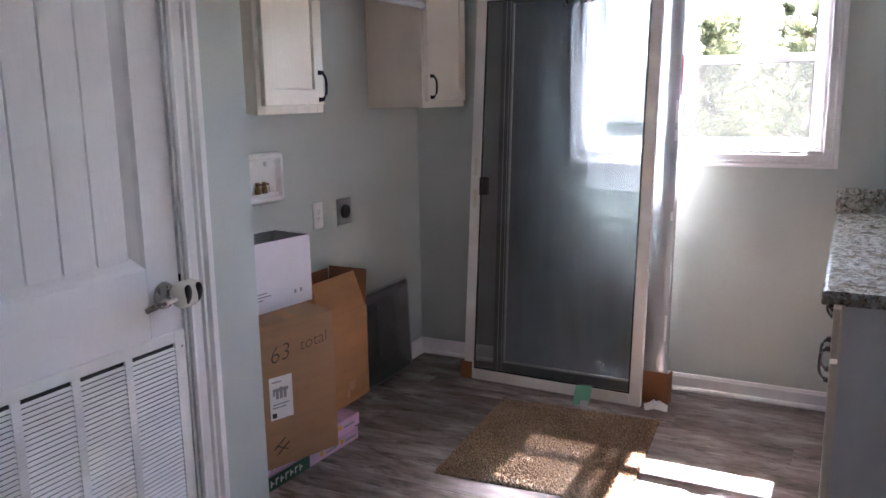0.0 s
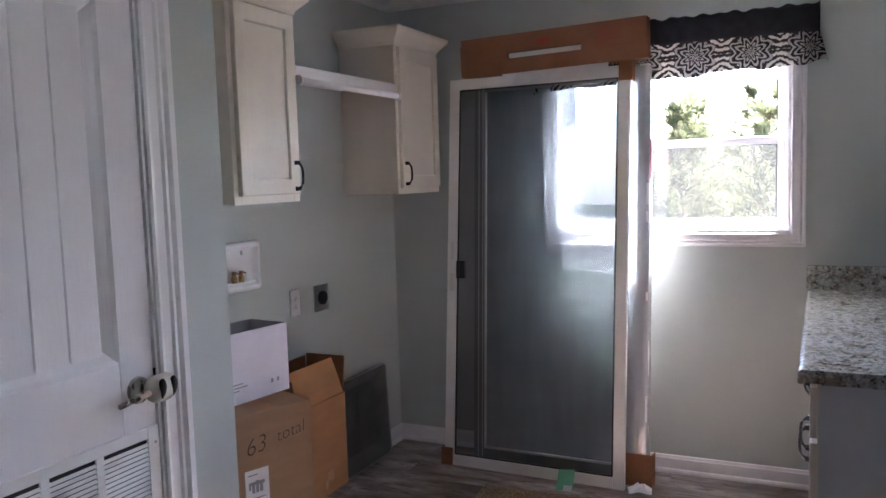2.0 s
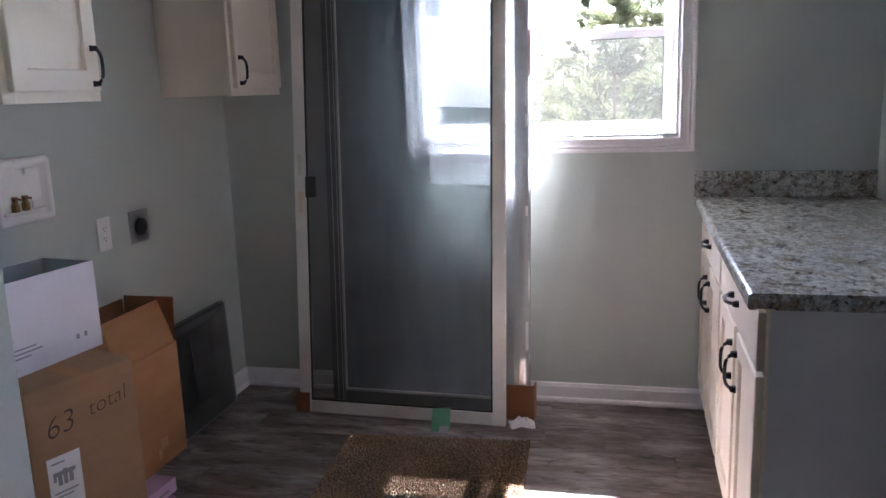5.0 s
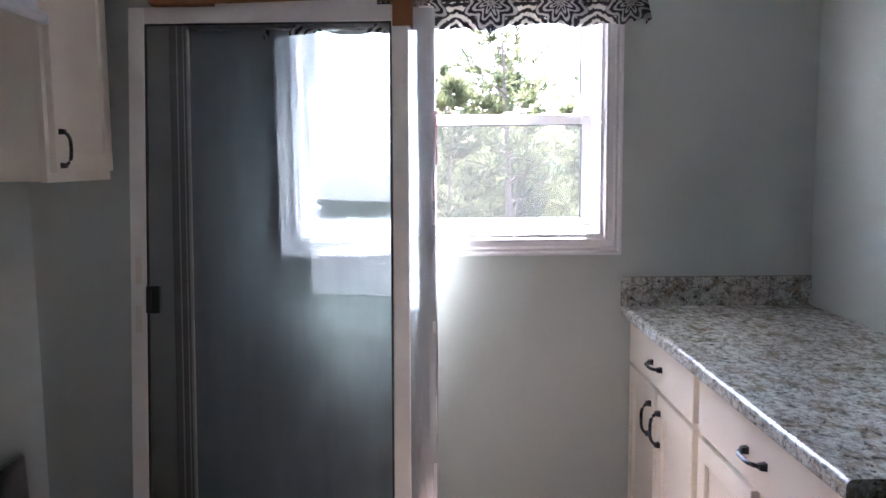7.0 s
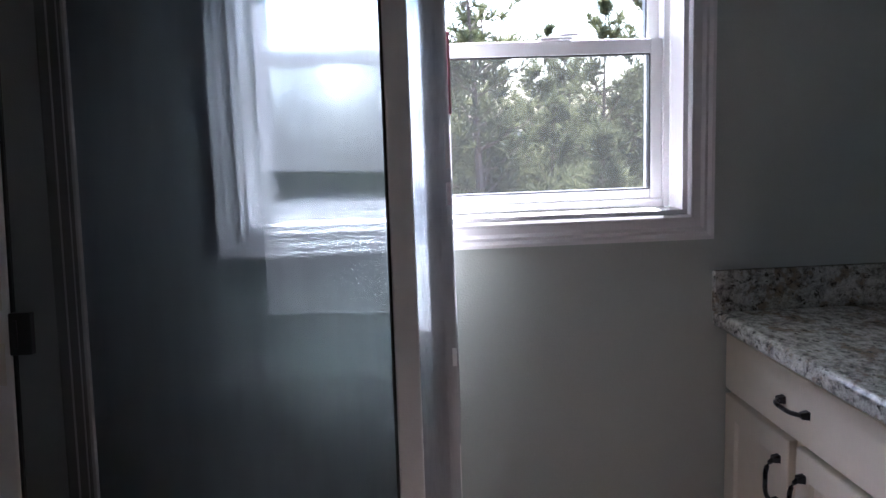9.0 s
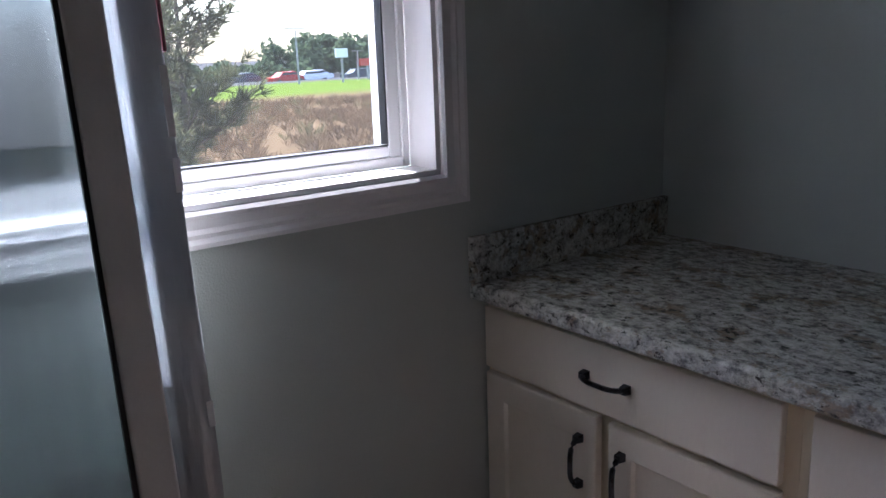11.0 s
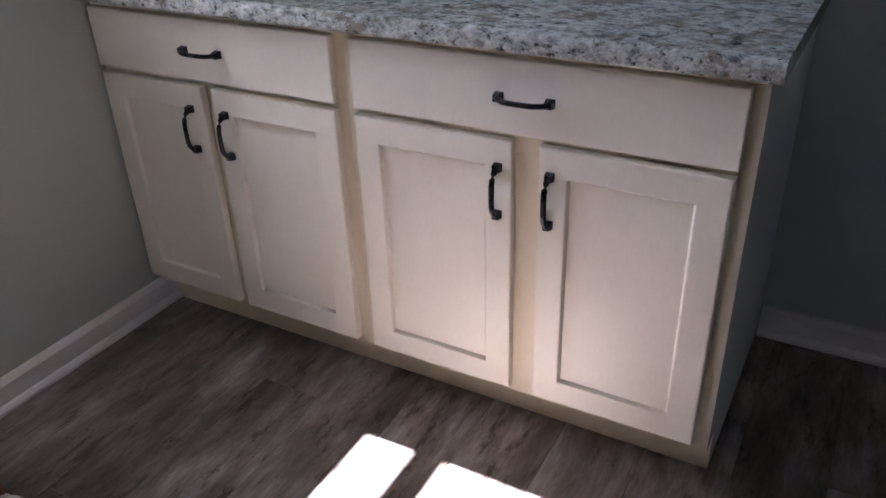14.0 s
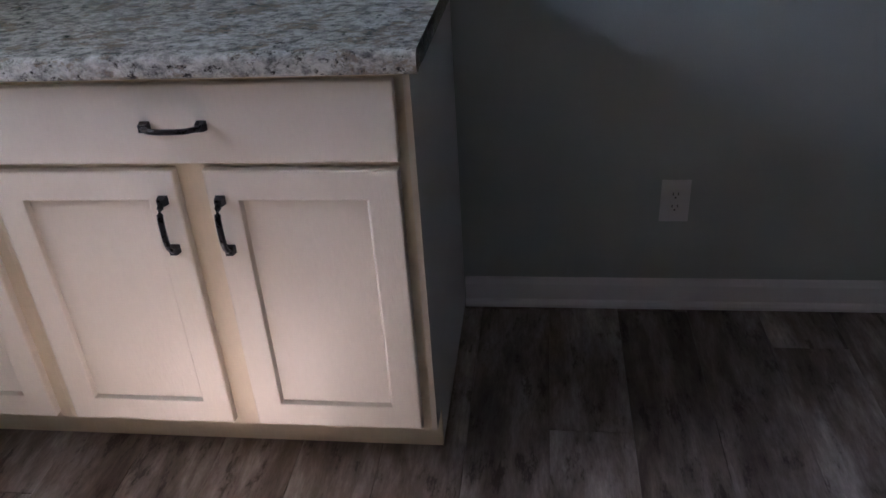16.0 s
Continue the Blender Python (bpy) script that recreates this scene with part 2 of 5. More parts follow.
def mat_material():
    m, n, link = nodes_of("tan_looped_pile")
    p = n["Principled BSDF"]
    geo = n.new("ShaderNodeNewGeometry")
    a, b = noise_node(n, 150, 4, 0.7), noise_node(n, 6, 4)
    for t in (a, b):
        link(geo.outputs["Position"], t.inputs["Vector"])
    ra = ramp_node(n, [(0.33, (0.08, 0.046, 0.026)), (0.48, (0.30, 0.20, 0.125)), (0.66, (0.56, 0.42, 0.29))])
    link(a.outputs["Fac"], ra.inputs[0])
    rb = ramp_node(n, [(0.3, (0.82, 0.8, 0.8)), (0.7, (1.1, 1.1, 1.1))])
    link(b.outputs["Fac"], rb.inputs[0])
    x = n.new("ShaderNodeMix")
    x.data_type, x.blend_type = "RGBA", "MULTIPLY"
    x.inputs[0].default_value = 1.0
    link(ra.outputs[0], x.inputs[6])
    link(rb.outputs[0], x.inputs[7])
    link(x.outputs[2], p.inputs["Base Color"])
    p.inputs["Roughness"].default_value = 0.95
    p.inputs["Specular IOR Level"].default_value = 0.1
    return m


def valance_material():
    """Black, cream and grey medallions on cloth, from the cloth's own flat coordinates."""
    m, n, link = nodes_of("medallion_print_cloth")
    p = n["Principled BSDF"]
    uv = n.new("ShaderNodeUVMap")
    uv.uv_map = "UVMap"

    def vm(op, a, b=None):
        v = n.new("ShaderNodeVectorMath")
        v.operation = op
        link(a, v.inputs[0])
        if b is not None:
            if isinstance(b, tuple):
                v.inputs[1].default_value = b
            else:
                link(b, v.inputs[1])
        return v

    def mt(op, a, b=0.0, c=0.0):
        v = n.new("ShaderNodeMath")
        v.operation = op
        for i, q in enumerate((a, b, c)):
            if isinstance(q, (int, float)):
                v.inputs[i].default_value = q
            else:
                link(q, v.inputs[i])
        return v.outputs[0]

    tile = vm("FRACTION", uv.outputs[0])
    cent = vm("SUBTRACT", tile.outputs[0], (0.5, 0.5, 0))
    sep = n.new("ShaderNodeSeparateXYZ")
    link(cent.outputs[0], sep.inputs[0])
    ax, ay = mt("ABSOLUTE", sep.outputs[0]), mt("ABSOLUTE", sep.outputs[1])
    lace = noise_node(n, 14.0, 3)
    link(uv.outputs[0], lace.inputs["Vector"])
    ang = mt("ARCTAN2", sep.outputs[1], sep.outputs[0])
    r = mt("SQRT", mt("ADD", mt("MULTIPLY", ax, ax), mt("MULTIPLY", ay, ay)))
    petal = mt("MULTIPLY", mt("COSINE", mt("MULTIPLY", ang, 8.0)), 0.055)
    rings = mt("SINE", mt("MULTIPLY_ADD", mt("ADD", r, petal), 56.0, mt("MULTIPLY", lace.outputs["Fac"], 5.0)))
    cross = mt("SINE", mt("MULTIPLY_ADD", mt("MULTIPLY", ax, ay), 130.0, mt("MULTIPLY", lace.outputs["Fac"], 6.0)))
    inside = mt("LESS_THAN", mt("ADD", r, petal), 0.36)
    pick = n.new("ShaderNodeMix")
    link(inside, pick.inputs[0])
    link(cross, pick.inputs[2])
    link(rings, pick.inputs[3])
    ri = ramp_node(n, [(0.0, (0.03, 0.03, 0.035)), (0.38, (0.045, 0.045, 0.05)), (0.50, (0.26, 0.25, 0.25)), (0.66, (0.50, 0.46, 0.41)), (1.0, (0.60, 0.56, 0.51))])
    ri.color_ramp.interpolation = "LINEAR"
    link(mt("MULTIPLY_ADD", pick.outputs[0], 0.5, 0.5), ri.inputs[0])
    dk = n.new("ShaderNodeMix")
    dk.data_type, dk.blend_type = "RGBA", "MULTIPLY"
    link(mt("MULTIPLY", inside, 0.55), dk.inputs[0])
    link(ri.outputs[0], dk.inputs[6])
    dk.inputs[7].default_value = (0.35, 0.36, 0.42, 1)
    link(dk.outputs[2], p.inputs["Base Color"])
    p.inputs["Roughness"].default_value = 0.9
    p.inputs["Specular IOR Level"].default_value = 0.1
    return m


def mesh_screen_material():
    """Fine grey insect screen: part open, part grey thread that also lets light glow through."""
    m, n, link = nodes_of("grey_insect_screen")
    out = n["Material Output"]
    n.remove(n["Principled BSDF"])
    tr, tl, df = n.new("ShaderNodeBsdfTransparent"), n.new("ShaderNodeBsdfTranslucent"), n.new("ShaderNodeBsdfDiffuse")
    tl.inputs[0].default_value = (0.012, 0.014, 0.016, 1)
    df.inputs[0].default_value = (0.085, 0.09, 0.094, 1)
    m1, m2 = n.new("ShaderNodeMixShader"), n.new("ShaderNodeMixShader")
    m1.inputs[0].default_value = 0.45
    link(df.outputs[0], m1.inputs[1])
    link(tl.outputs[0], m1.inputs[2])
    m2.inputs[0].default_value = 0.46
    link(tr.outputs[0], m2.inputs[1])
    link(m1.outputs[0], m2.inputs[2])
    link(m2.outputs[0], out.inputs[0])
    return m


def window_screen_material():
    """The half screen outside the lower sash: open weave of pale thread."""
    m, n, link = nodes_of("pale_window_screen")
    out = n["Material Output"]
    n.remove(n["Principled BSDF"])
    tr, tl, mx = n.new("ShaderNodeBsdfTransparent"), n.new("ShaderNodeBsdfTranslucent"), n.new("ShaderNodeMixShader")
    tl.inputs[0].default_value = (0.030, 0.030, 0.030, 1)
    mx.inputs[0].default_value = 0.30
    link(tr.outputs[0], mx.inputs[1])
    link(tl.outputs[0], mx.inputs[2])
    link(mx.outputs[0], out.inputs[0])
    return m


def cloudy_film_material():
    """Dusty, film-streaked glass: most light passes straight, some a little scattered, a trace widely."""
    m, n, link = nodes_of("streaked_protective_film")
    out = n["Material Output"]
    n.remove(n["Principled BSDF"])
    geo = n.new("ShaderNodeNewGeometry")
    mp = n.new("ShaderNodeMapping")
    mp.inputs["Scale"].default_value = (5, 5, 0.7)
    link(geo.outputs["Position"], mp.inputs[0])
    nz = noise_node(n, 2.4, 6, 0.62)
    link(mp.outputs[0], nz.inputs["Vector"])

    def spread(lo, hi):
        mr = n.new("ShaderNodeMapRange")
        mr.inputs["From Min"].default_value, mr.inputs["From Max"].default_value = 0.3, 0.7
        mr.inputs["To Min"].default_value, mr.inputs["To Max"].default_value = lo, hi
        link(nz.outputs["Fac"], mr.inputs["Value"])
        return mr.outputs[0]

    straight, near, wide, tl, gl = n.new("ShaderNodeBsdfTransparent"), n.new("ShaderNodeBsdfRefraction"), n.new("ShaderNodeBsdfRefraction"), n.new("ShaderNodeBsdfTranslucent"), n.new("ShaderNodeBsdfGlossy")
    straight.inputs[0].default_value = (0.28, 0.30, 0.32, 1)
    for b, rough, ior in ((near, 0.70, 1.08), (wide, 0.86, 1.16)):
        b.distribution = "BECKMANN"
        b.inputs[0].default_value = (0.84, 0.92, 1.0, 1)
        b.inputs["Roughness"].default_value = rough
        b.inputs["IOR"].default_value = ior
    tl.inputs[0].default_value = (0.75, 0.78, 0.80, 1)
    gl.inputs["Roughness"].default_value = 0.12
    m0, m1, m2, m3 = [n.new("ShaderNodeMixShader") for _ in range(4)]
    link(spread(0.50, 0.62), m0.inputs[0])
    link(straight.outputs[0], m0.inputs[1])
    link(near.outputs[0], m0.inputs[2])
    link(spread(0.14, 0.20), m1.inputs[0])
    link(m0.outputs[0], m1.inputs[1])
    link(wide.outputs[0], m1.inputs[2])
    m2.inputs[0].default_value = 0.0015
    link(m1.outputs[0], m2.inputs[1])
    link(tl.outputs[0], m2.inputs[2])
    m3.inputs[0].default_value = 0.05
    link(m2.outputs[0], m3.inputs[1])
    link(gl.outputs[0], m3.inputs[2])
    link(m3.outputs[0], out.inputs[0])
    return m


def wrap_film_material():
    """Wrinkled clear plastic wrap: a glossy skin that passes some light straight and glows with the rest."""
    m, n, link = nodes_of("wrinkled_plastic_film")
    out = n["Material Output"]
    n.remove(n["Principled BSDF"])
    geo = n.new("ShaderNodeNewGeometry")
    mp = n.new("ShaderNodeMapping")
    mp.inputs["Scale"].default_value = (1, 1, 0.12)
    link(geo.outputs["Position"], mp.inputs[0])
    nz = noise_node(n, 34, 4)
    link(mp.outputs[0], nz.inputs["Vector"])
    bp = n.new("ShaderNodeBump")
    bp.inputs["Distance"].default_value = 0.006
    link(nz.outputs["Fac"], bp.inputs["Height"])
    gl, tl, df, tr = n.new("ShaderNodeBsdfGlossy"), n.new("ShaderNodeBsdfTranslucent"), n.new("ShaderNodeBsdfDiffuse"), n.new("ShaderNodeBsdfTransparent")
    gl.inputs[0].default_value = (0.85, 0.86, 0.88, 1)
    gl.inputs["Roughness"].default_value = 0.16
    tl.inputs[0].default_value = (0.72, 0.74, 0.77, 1)
    df.inputs[0].default_value = (0.70, 0.70, 0.72, 1)
    tr.inputs[0].default_value = (0.94, 0.95, 0.96, 1)
    for b in (gl, tl, df):
        link(bp.outputs[0], b.inputs["Normal"])
    m1, m2, m3 = [n.new("ShaderNodeMixShader") for _ in range(3)]
    m1.inputs[0].default_value = 0.45
    link(tl.outputs[0], m1.inputs[1])
    link(df.outputs[0], m1.inputs[2])
    m2.inputs[0].default_value = 0.20
    link(m1.outputs[0], m2.inputs[1])
    link(tr.outputs[0], m2.inputs[2])
    m3.inputs[0].default_value = 0.26
    link(m2.outputs[0], m3.inputs[1])
    link(gl.outputs[0], m3.inputs[2])
    link(m3.outputs[0], out.inputs[0])
    return m


def clear_glass_material(name="clear_window_glass", ior=1.45):
    m, n, link = nodes_of(name)
    out = n["Material Output"]
    n.remove(n["Principled BSDF"])
    tr, gl, mx, fr = n.new("ShaderNodeBsdfTransparent"), n.new("ShaderNodeBsdfGlossy"), n.new("ShaderNodeMixShader"), n.new("ShaderNodeFresnel")
    tr.inputs[0].default_value = (0.95, 0.97, 0.96, 1)
    gl.inputs["Roughness"].default_value = 0.01
    fr.inputs[0].default_value = ior
    link(fr.outputs[0], mx.inputs[0])
    link(tr.outputs[0], mx.inputs[1])
    link(gl.outputs[0], mx.inputs[2])
    link(mx.outputs[0], out.inputs[0])
    return m


def leaf_material(name, dark, light, scale=3.0, glow=0.35):
    m, n, link = nodes_of(name)
    out = n["Material Output"]
    n.remove(n["Principled BSDF"])
    geo, info = n.new("ShaderNodeNewGeometry"), n.new("ShaderNodeObjectInfo")
    nz = noise_node(n, scale, 3)
    link(geo.outputs["Position"], nz.inputs["Vector"])
    add = n.new("ShaderNodeMath")
    add.operation = "MULTIPLY_ADD"
    add.inputs[1].default_value, add.inputs[2].default_value = 0.5, -0.25
    link(geo.outputs["Random Per Island"], add.inputs[0])
    add2 = n.new("ShaderNodeMath")
    add2.operation = "ADD"
    link(add.outputs[0], add2.inputs[0])
    link(nz.outputs["Fac"], add2.inputs[1])
    r = ramp_node(n, [(0.25, dark), (0.75, light)])
    link(add2.outputs[0], r.inputs[0])
    df, tl, mx = n.new("ShaderNodeBsdfDiffuse"), n.new("ShaderNodeBsdfTranslucent"), n.new("ShaderNodeMixShader")
    link(r.outputs[0], df.inputs[0])
    link(r.outputs[0], tl.inputs[0])
    mx.inputs[0].default_value = glow
    link(df.outputs[0], mx.inputs[1])
    link(tl.outputs[0], mx.inputs[2])
    link(mx.outputs[0], out.inputs[0])
    return m


def ground_material():
    """Brown brush near the house, then a strip of grass, then pale asphalt."""
    m, n, link = nodes_of("field_ground")
    p = n["Principled BSDF"]
    geo = n.new("ShaderNodeNewGeometry")
    sep = n.new("ShaderNodeSeparateXYZ")
    link(geo.outputs["Position"], sep.inputs[0])
    a, b = noise_node(n, 0.35, 6, 0.65), noise_node(n, 2.2, 6, 0.7)
    for t in (a, b):
        link(geo.outputs["Position"], t.inputs["Vector"])
    wob = n.new("ShaderNodeMath")
    wob.operation = "MULTIPLY_ADD"
    wob.inputs[1].default_value = 7.0
    link(a.outputs["Fac"], wob.inputs[0])
    link(sep.outputs[1], wob.inputs[2])
    brush = ramp_node(n, [(0.3, (0.034, 0.028, 0.014)), (0.48, (0.082, 0.056, 0.034)), (0.62, (0.105, 0.076, 0.046)), (0.7, (0.070, 0.080, 0.026))])
    link(b.outputs["Fac"], brush.inputs[0])
    grass = ramp_node(n, [(0.3, (0.040, 0.062, 0.010)), (0.7, (0.075, 0.105, 0.020))])
    link(b.outputs["Fac"], grass.inputs[0])

    def edge(at, wide):
        s = n.new("ShaderNodeMapRange")
        s.inputs["From Min"].default_value, s.inputs["From Max"].default_value = at, at + wide
        link(wob.outputs[0], s.inputs["Value"])
        return s.outputs[0]

    x1, x2 = n.new("ShaderNodeMix"), n.new("ShaderNodeMix")
    x1.data_type = x2.data_type = "RGBA"
    link(edge(50, 6), x1.inputs[0])
    link(brush.outputs[0], x1.inputs[6])
    link(grass.outputs[0], x1.inputs[7])
    link(edge(79, 1), x2.inputs[0])
    link(x1.outputs[2], x2.inputs[6])
    x2.inputs[7].default_value = (0.05, 0.05, 0.053, 1)
    link(x2.outputs[2], p.inputs["Base Color"])
    p.inputs["Specular IOR Level"].default_value = 0.0
    p.inputs["Roughness"].default_value = 0.95
    return m


PLANK, GRANITE, PILE, PRINT = plank_material(), granite_material(), mat_material(), valance_material()
WSCREEN = window_screen_material()
SCREEN, CLOUDY, GLASS = mesh_screen_material(), cloudy_film_material(), clear_glass_material()
FILM = wrap_film_material()
COATED = clear_glass_material("coated_door_glass", 1.18)
NEEDLE = leaf_material("pine_needles", (0.040, 0.046, 0.022), (0.128, 0.130, 0.068))
NEEDLE2 = leaf_material("far_tree_leaves", (0.03, 0.05, 0.03), (0.08, 0.11, 0.06))
SCRUB = leaf_material("dry_scrub", (0.05, 0.033, 0.020), (0.17, 0.115, 0.07))
SCRUBG = leaf_material("green_scrub", (0.052, 0.050, 0.024), (0.145, 0.138, 0.070))
BARK = material("pine_bark", (0.115, 0.08, 0.06), 0.9, vary=0.3, scale=9, fine=60, bump=0.3)
FIELD = ground_material()


# ---- building helpers ----
def part(name, bm, mat, parent=None, label="", smooth=False):
    me = bpy.data.meshes.new(name)
    bmesh.ops.recalc_face_normals(bm, faces=bm.faces)
    bm.to_mesh(me)
    bm.free()
    for mm in (mat if isinstance(mat, (list, tuple)) else [mat]):
        me.materials.append(mm)
    if smooth:
        for f in me.polygons:
            f.use_smooth = True
    ob = new(name, me)
    if parent is not None:
        ob.parent = parent
    if label:
        ob["label"] = label
    return ob


def thing(name, at, label, category, group="", kind=""):
    ob = new(name)
    ob.empty_display_size = 0.1
    ob.matrix_world = at
    return tagged(ob, label, category, group, kind)


def box(bm, x0, y0, z0, x1, y1, z1, bevel=0.0, seg=2, turn=None):
    lo = (min(x0, x1), min(y0, y1), min(z0, z1))
    hi = (max(x0, x1), max(y0, y1), max(z0, z1))
    vs = bmesh.ops.create_cube(bm, size=1.0)["verts"]
    for v in vs:
        v.co = Vector([lo[i] + (v.co[i] + 0.5) * (hi[i] - lo[i]) for i in range(3)])
    if bevel:
        es = list({e for v in vs for e in v.link_edges})
        got = bmesh.ops.bevel(bm, geom=es, offset=bevel, segments=seg, affect="EDGES", profile=0.5)
        vs = list({v for f in got["faces"] for v in f.verts} | {v for v in vs if v.is_valid})
    if turn is not None:
        for v in vs:
            v.co = turn @ v.co
    return vs


def boxes(*rows, bevel=0.0, seg=2):
    bm = bmesh.new()
    for r in rows:
        box(bm, *r, bevel=bevel, seg=seg)
    return bm


def tube(bm, pts, rx, rz=None, sides=8, caps=True):
    """A bar swept along points; rx, rz: its half widths."""
    rz = rz or rx
    pts = [Vector(p) for p in pts]
    rings = []
    for i, p in enumerate(pts):
        d = (pts[min(i + 1, len(pts) - 1)] - pts[max(i - 1, 0)]).normalized()
        up = Vector((0, 0, 1)) if abs(d.z) < 0.9 else Vector((1, 0, 0))
        s = d.cross(up).normalized()
        u = s.cross(d)
        k_x = rx[i] if isinstance(rx, list) else rx
        k_z = rz[i] if isinstance(rz, list) else rz
        rings.append([bm.verts.new(p + s * math.cos(2 * math.pi * (k + 0.5) / sides) * k_x + u * math.sin(2 * math.pi * (k + 0.5) / sides) * k_z) for k in range(sides)])
    for a, b in zip(rings, rings[1:]):
        for k in range(sides):
            bm.faces.new((a[k], a[(k + 1) % sides], b[(k + 1) % sides], b[k]))
    if caps:
        bm.faces.new(rings[0][::-1])
        bm.faces.new(rings[-1])


def disc(bm, centre, normal, r, depth, seg=20, r2=None):
    """A short cylinder or cone from centre along normal."""
    q = Vector(normal).to_track_quat("Z", "Y").to_matrix().to_4x4()
    m = Matrix.Translation(Vector(centre) + Vector(normal).normalized() * depth / 2) @ q
    bmesh.ops.create_cone(bm, cap_ends=True, segments=seg, radius1=r, radius2=r if r2 is None else r2, depth=depth, matrix=m)


def profile_run(bm, prof, a, b, inward):
    """Sweeps a profile of (out, up) pairs from a to b; out runs along inward."""
    a, b, inward = Vector(a), Vector(b), Vector(inward)
    rows = [[bm.verts.new(p + inward * o + Vector((0, 0, u))) for o, u in prof] for p in (a, b)]
    k = len(prof)
    for i in range(k):
        bm.faces.new((rows[0][i], rows[0][(i + 1) % k], rows[1][(i + 1) % k], rows[1][i]))
    bm.faces.new(rows[0])
    bm.faces.new(rows[1][::-1])


def flat_text(words, size, mat, parent, m, name="writing", shear=0.0):
    cu = bpy.data.curves.new(name, "FONT")
    cu.body, cu.size, cu.extrude, cu.shear, cu.offset = words, size, 0.0002, shear, -0.018 * size
    tmp = bpy.data.objects.new(name + "_tmp", cu)
    scene.collection.objects.link(tmp)
    bpy.context.view_layer.update()
    me = bpy.data.meshes.new_from_object(tmp)
    bpy.data.objects.remove(tmp)
    me.materials.clear()
    me.materials.append(mat)
    ob = new(name, me)
    ob.parent = parent
    ob.matrix_local = m
    return ob


# ---- the room's shell ----
XL, XD, XR, YS, YC, YB, H = -2.10, -1.55, 0.642, -0.40, 1.735, 3.755, 2.44
WX0, WX1, WZ0, WZ1 = -1.172, -0.100, 1.160, 2.068
T = 0.16


def structure(name, bm, mat, label, category):
    return tagged(part(name, bm, mat), label, category, kind="structure")


structure("wall_north", boxes((XL - T, YB, 0, WX0, YB + T, H), (WX1, YB, 0, XR + T, YB + T, H), (WX0, YB, 0, WX1, YB + T, WZ0), (WX0, YB, WZ1, WX1, YB + T, H)), WALL,
          "sage green painted wall around the window", "wall")
structure("wall_west", boxes((XL - T, YS, 0, XL, YB, H)), WALL, "sage green painted laundry wall", "wall")
BY0, BY1, BZ0, BZ1 = -0.10, 0.20, 1.48, 2.05
structure("wall_east", boxes((XR, YS, 0, XR + T, BY0, H), (XR, BY1, 0, XR + T, YB, H), (XR, BY0, BZ1, XR + T, BY1, H), (XR, BY0, 0, XR + T, BY1, BZ0)), WALL, "sage green painted wall behind the counter", "wall")
# added doorway where the walk begins; unseen hall behind it soaks up light
OX0, OX1, OZ = -1.15, 0.45, 2.08
structure("wall_south", boxes((XL - T, YS - T, 0, OX0, YS, H), (OX1, YS - T, 0, XR + T, YS, H), (OX0, YS - T, OZ, OX1, YS, H)), WALL, "sage green painted wall with an added wide cased doorway", "wall")
HX0, HX1, HY = -3.6, 2.6, -4.5
structure("wall_added_hall", boxes((HX0 - T, HY - T, 0, HX0, YS - T, H), (HX1, HY - T, 0, HX1 + T, YS - T, H), (HX0, HY - T, 0, HX1, HY, H),
                             (HX0, YS - T, 0, XL - T, YS, H), (XR + T, YS - T, 0, HX1, YS, H)), WALL, "plain painted walls of an added unseen hall", "wall")
DY0, DY1, DZ1 = 0.655, 1.452, 2.045
structure("wall_closet", boxes((XD - 0.11, YS, 0, XD, DY0, H), (XD - 0.11, DY1, 0, XD, YC, H), (XD - 0.11, DY0, DZ1, XD, DY1, H), (XL, YC - 0.11, 0, XD - 0.11, YC, H)), WALL,
          "sage green painted closet wall with an outside corner", "wall")
structure("ceiling", boxes((XL - T, YS, H, XR + T, YB + T, H + 0.1), (-3.76, -4.66, H, 2.76, YS, H + 0.1)), CEIL, "plain white painted ceiling", "ceiling")
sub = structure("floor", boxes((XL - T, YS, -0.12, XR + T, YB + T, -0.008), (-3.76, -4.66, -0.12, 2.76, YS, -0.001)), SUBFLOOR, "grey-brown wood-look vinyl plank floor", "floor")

CROWN = [(0, 0), (0.012, 0), (0.016, 0.012), (0.030, 0.022), (0.044, 0.048), (0.052, 0.072), (0.066, 0.084), (0.070, 0.098), (0, 0.098)]
bm = bmesh.new()
zc = H - 0.099
for a, b, n in (((XL + 0.001, YB - 0.001, zc), (XR - 0.001, YB - 0.001, zc), (0, -1, 0)), ((XL + 0.001, YC + 0.001, zc), (XL + 0.001, YB - 0.001, zc), (1, 0, 0)),
                ((XR - 0.001, YS, zc), (XR - 0.001, YB - 0.001, zc), (-1, 0, 0)), ((XD + 0.001, YS, zc), (XD + 0.001, YC + 0.07, zc), (1, 0, 0)), ((XL, YC + 0.001, zc), (XD + 0.07, YC + 0.001, zc), (0, 1, 0))):
    profile_run(bm, CROWN, a, b, n)
structure("crown_trim", bm, CEIL, "white stepped crown moulding", "moulding")

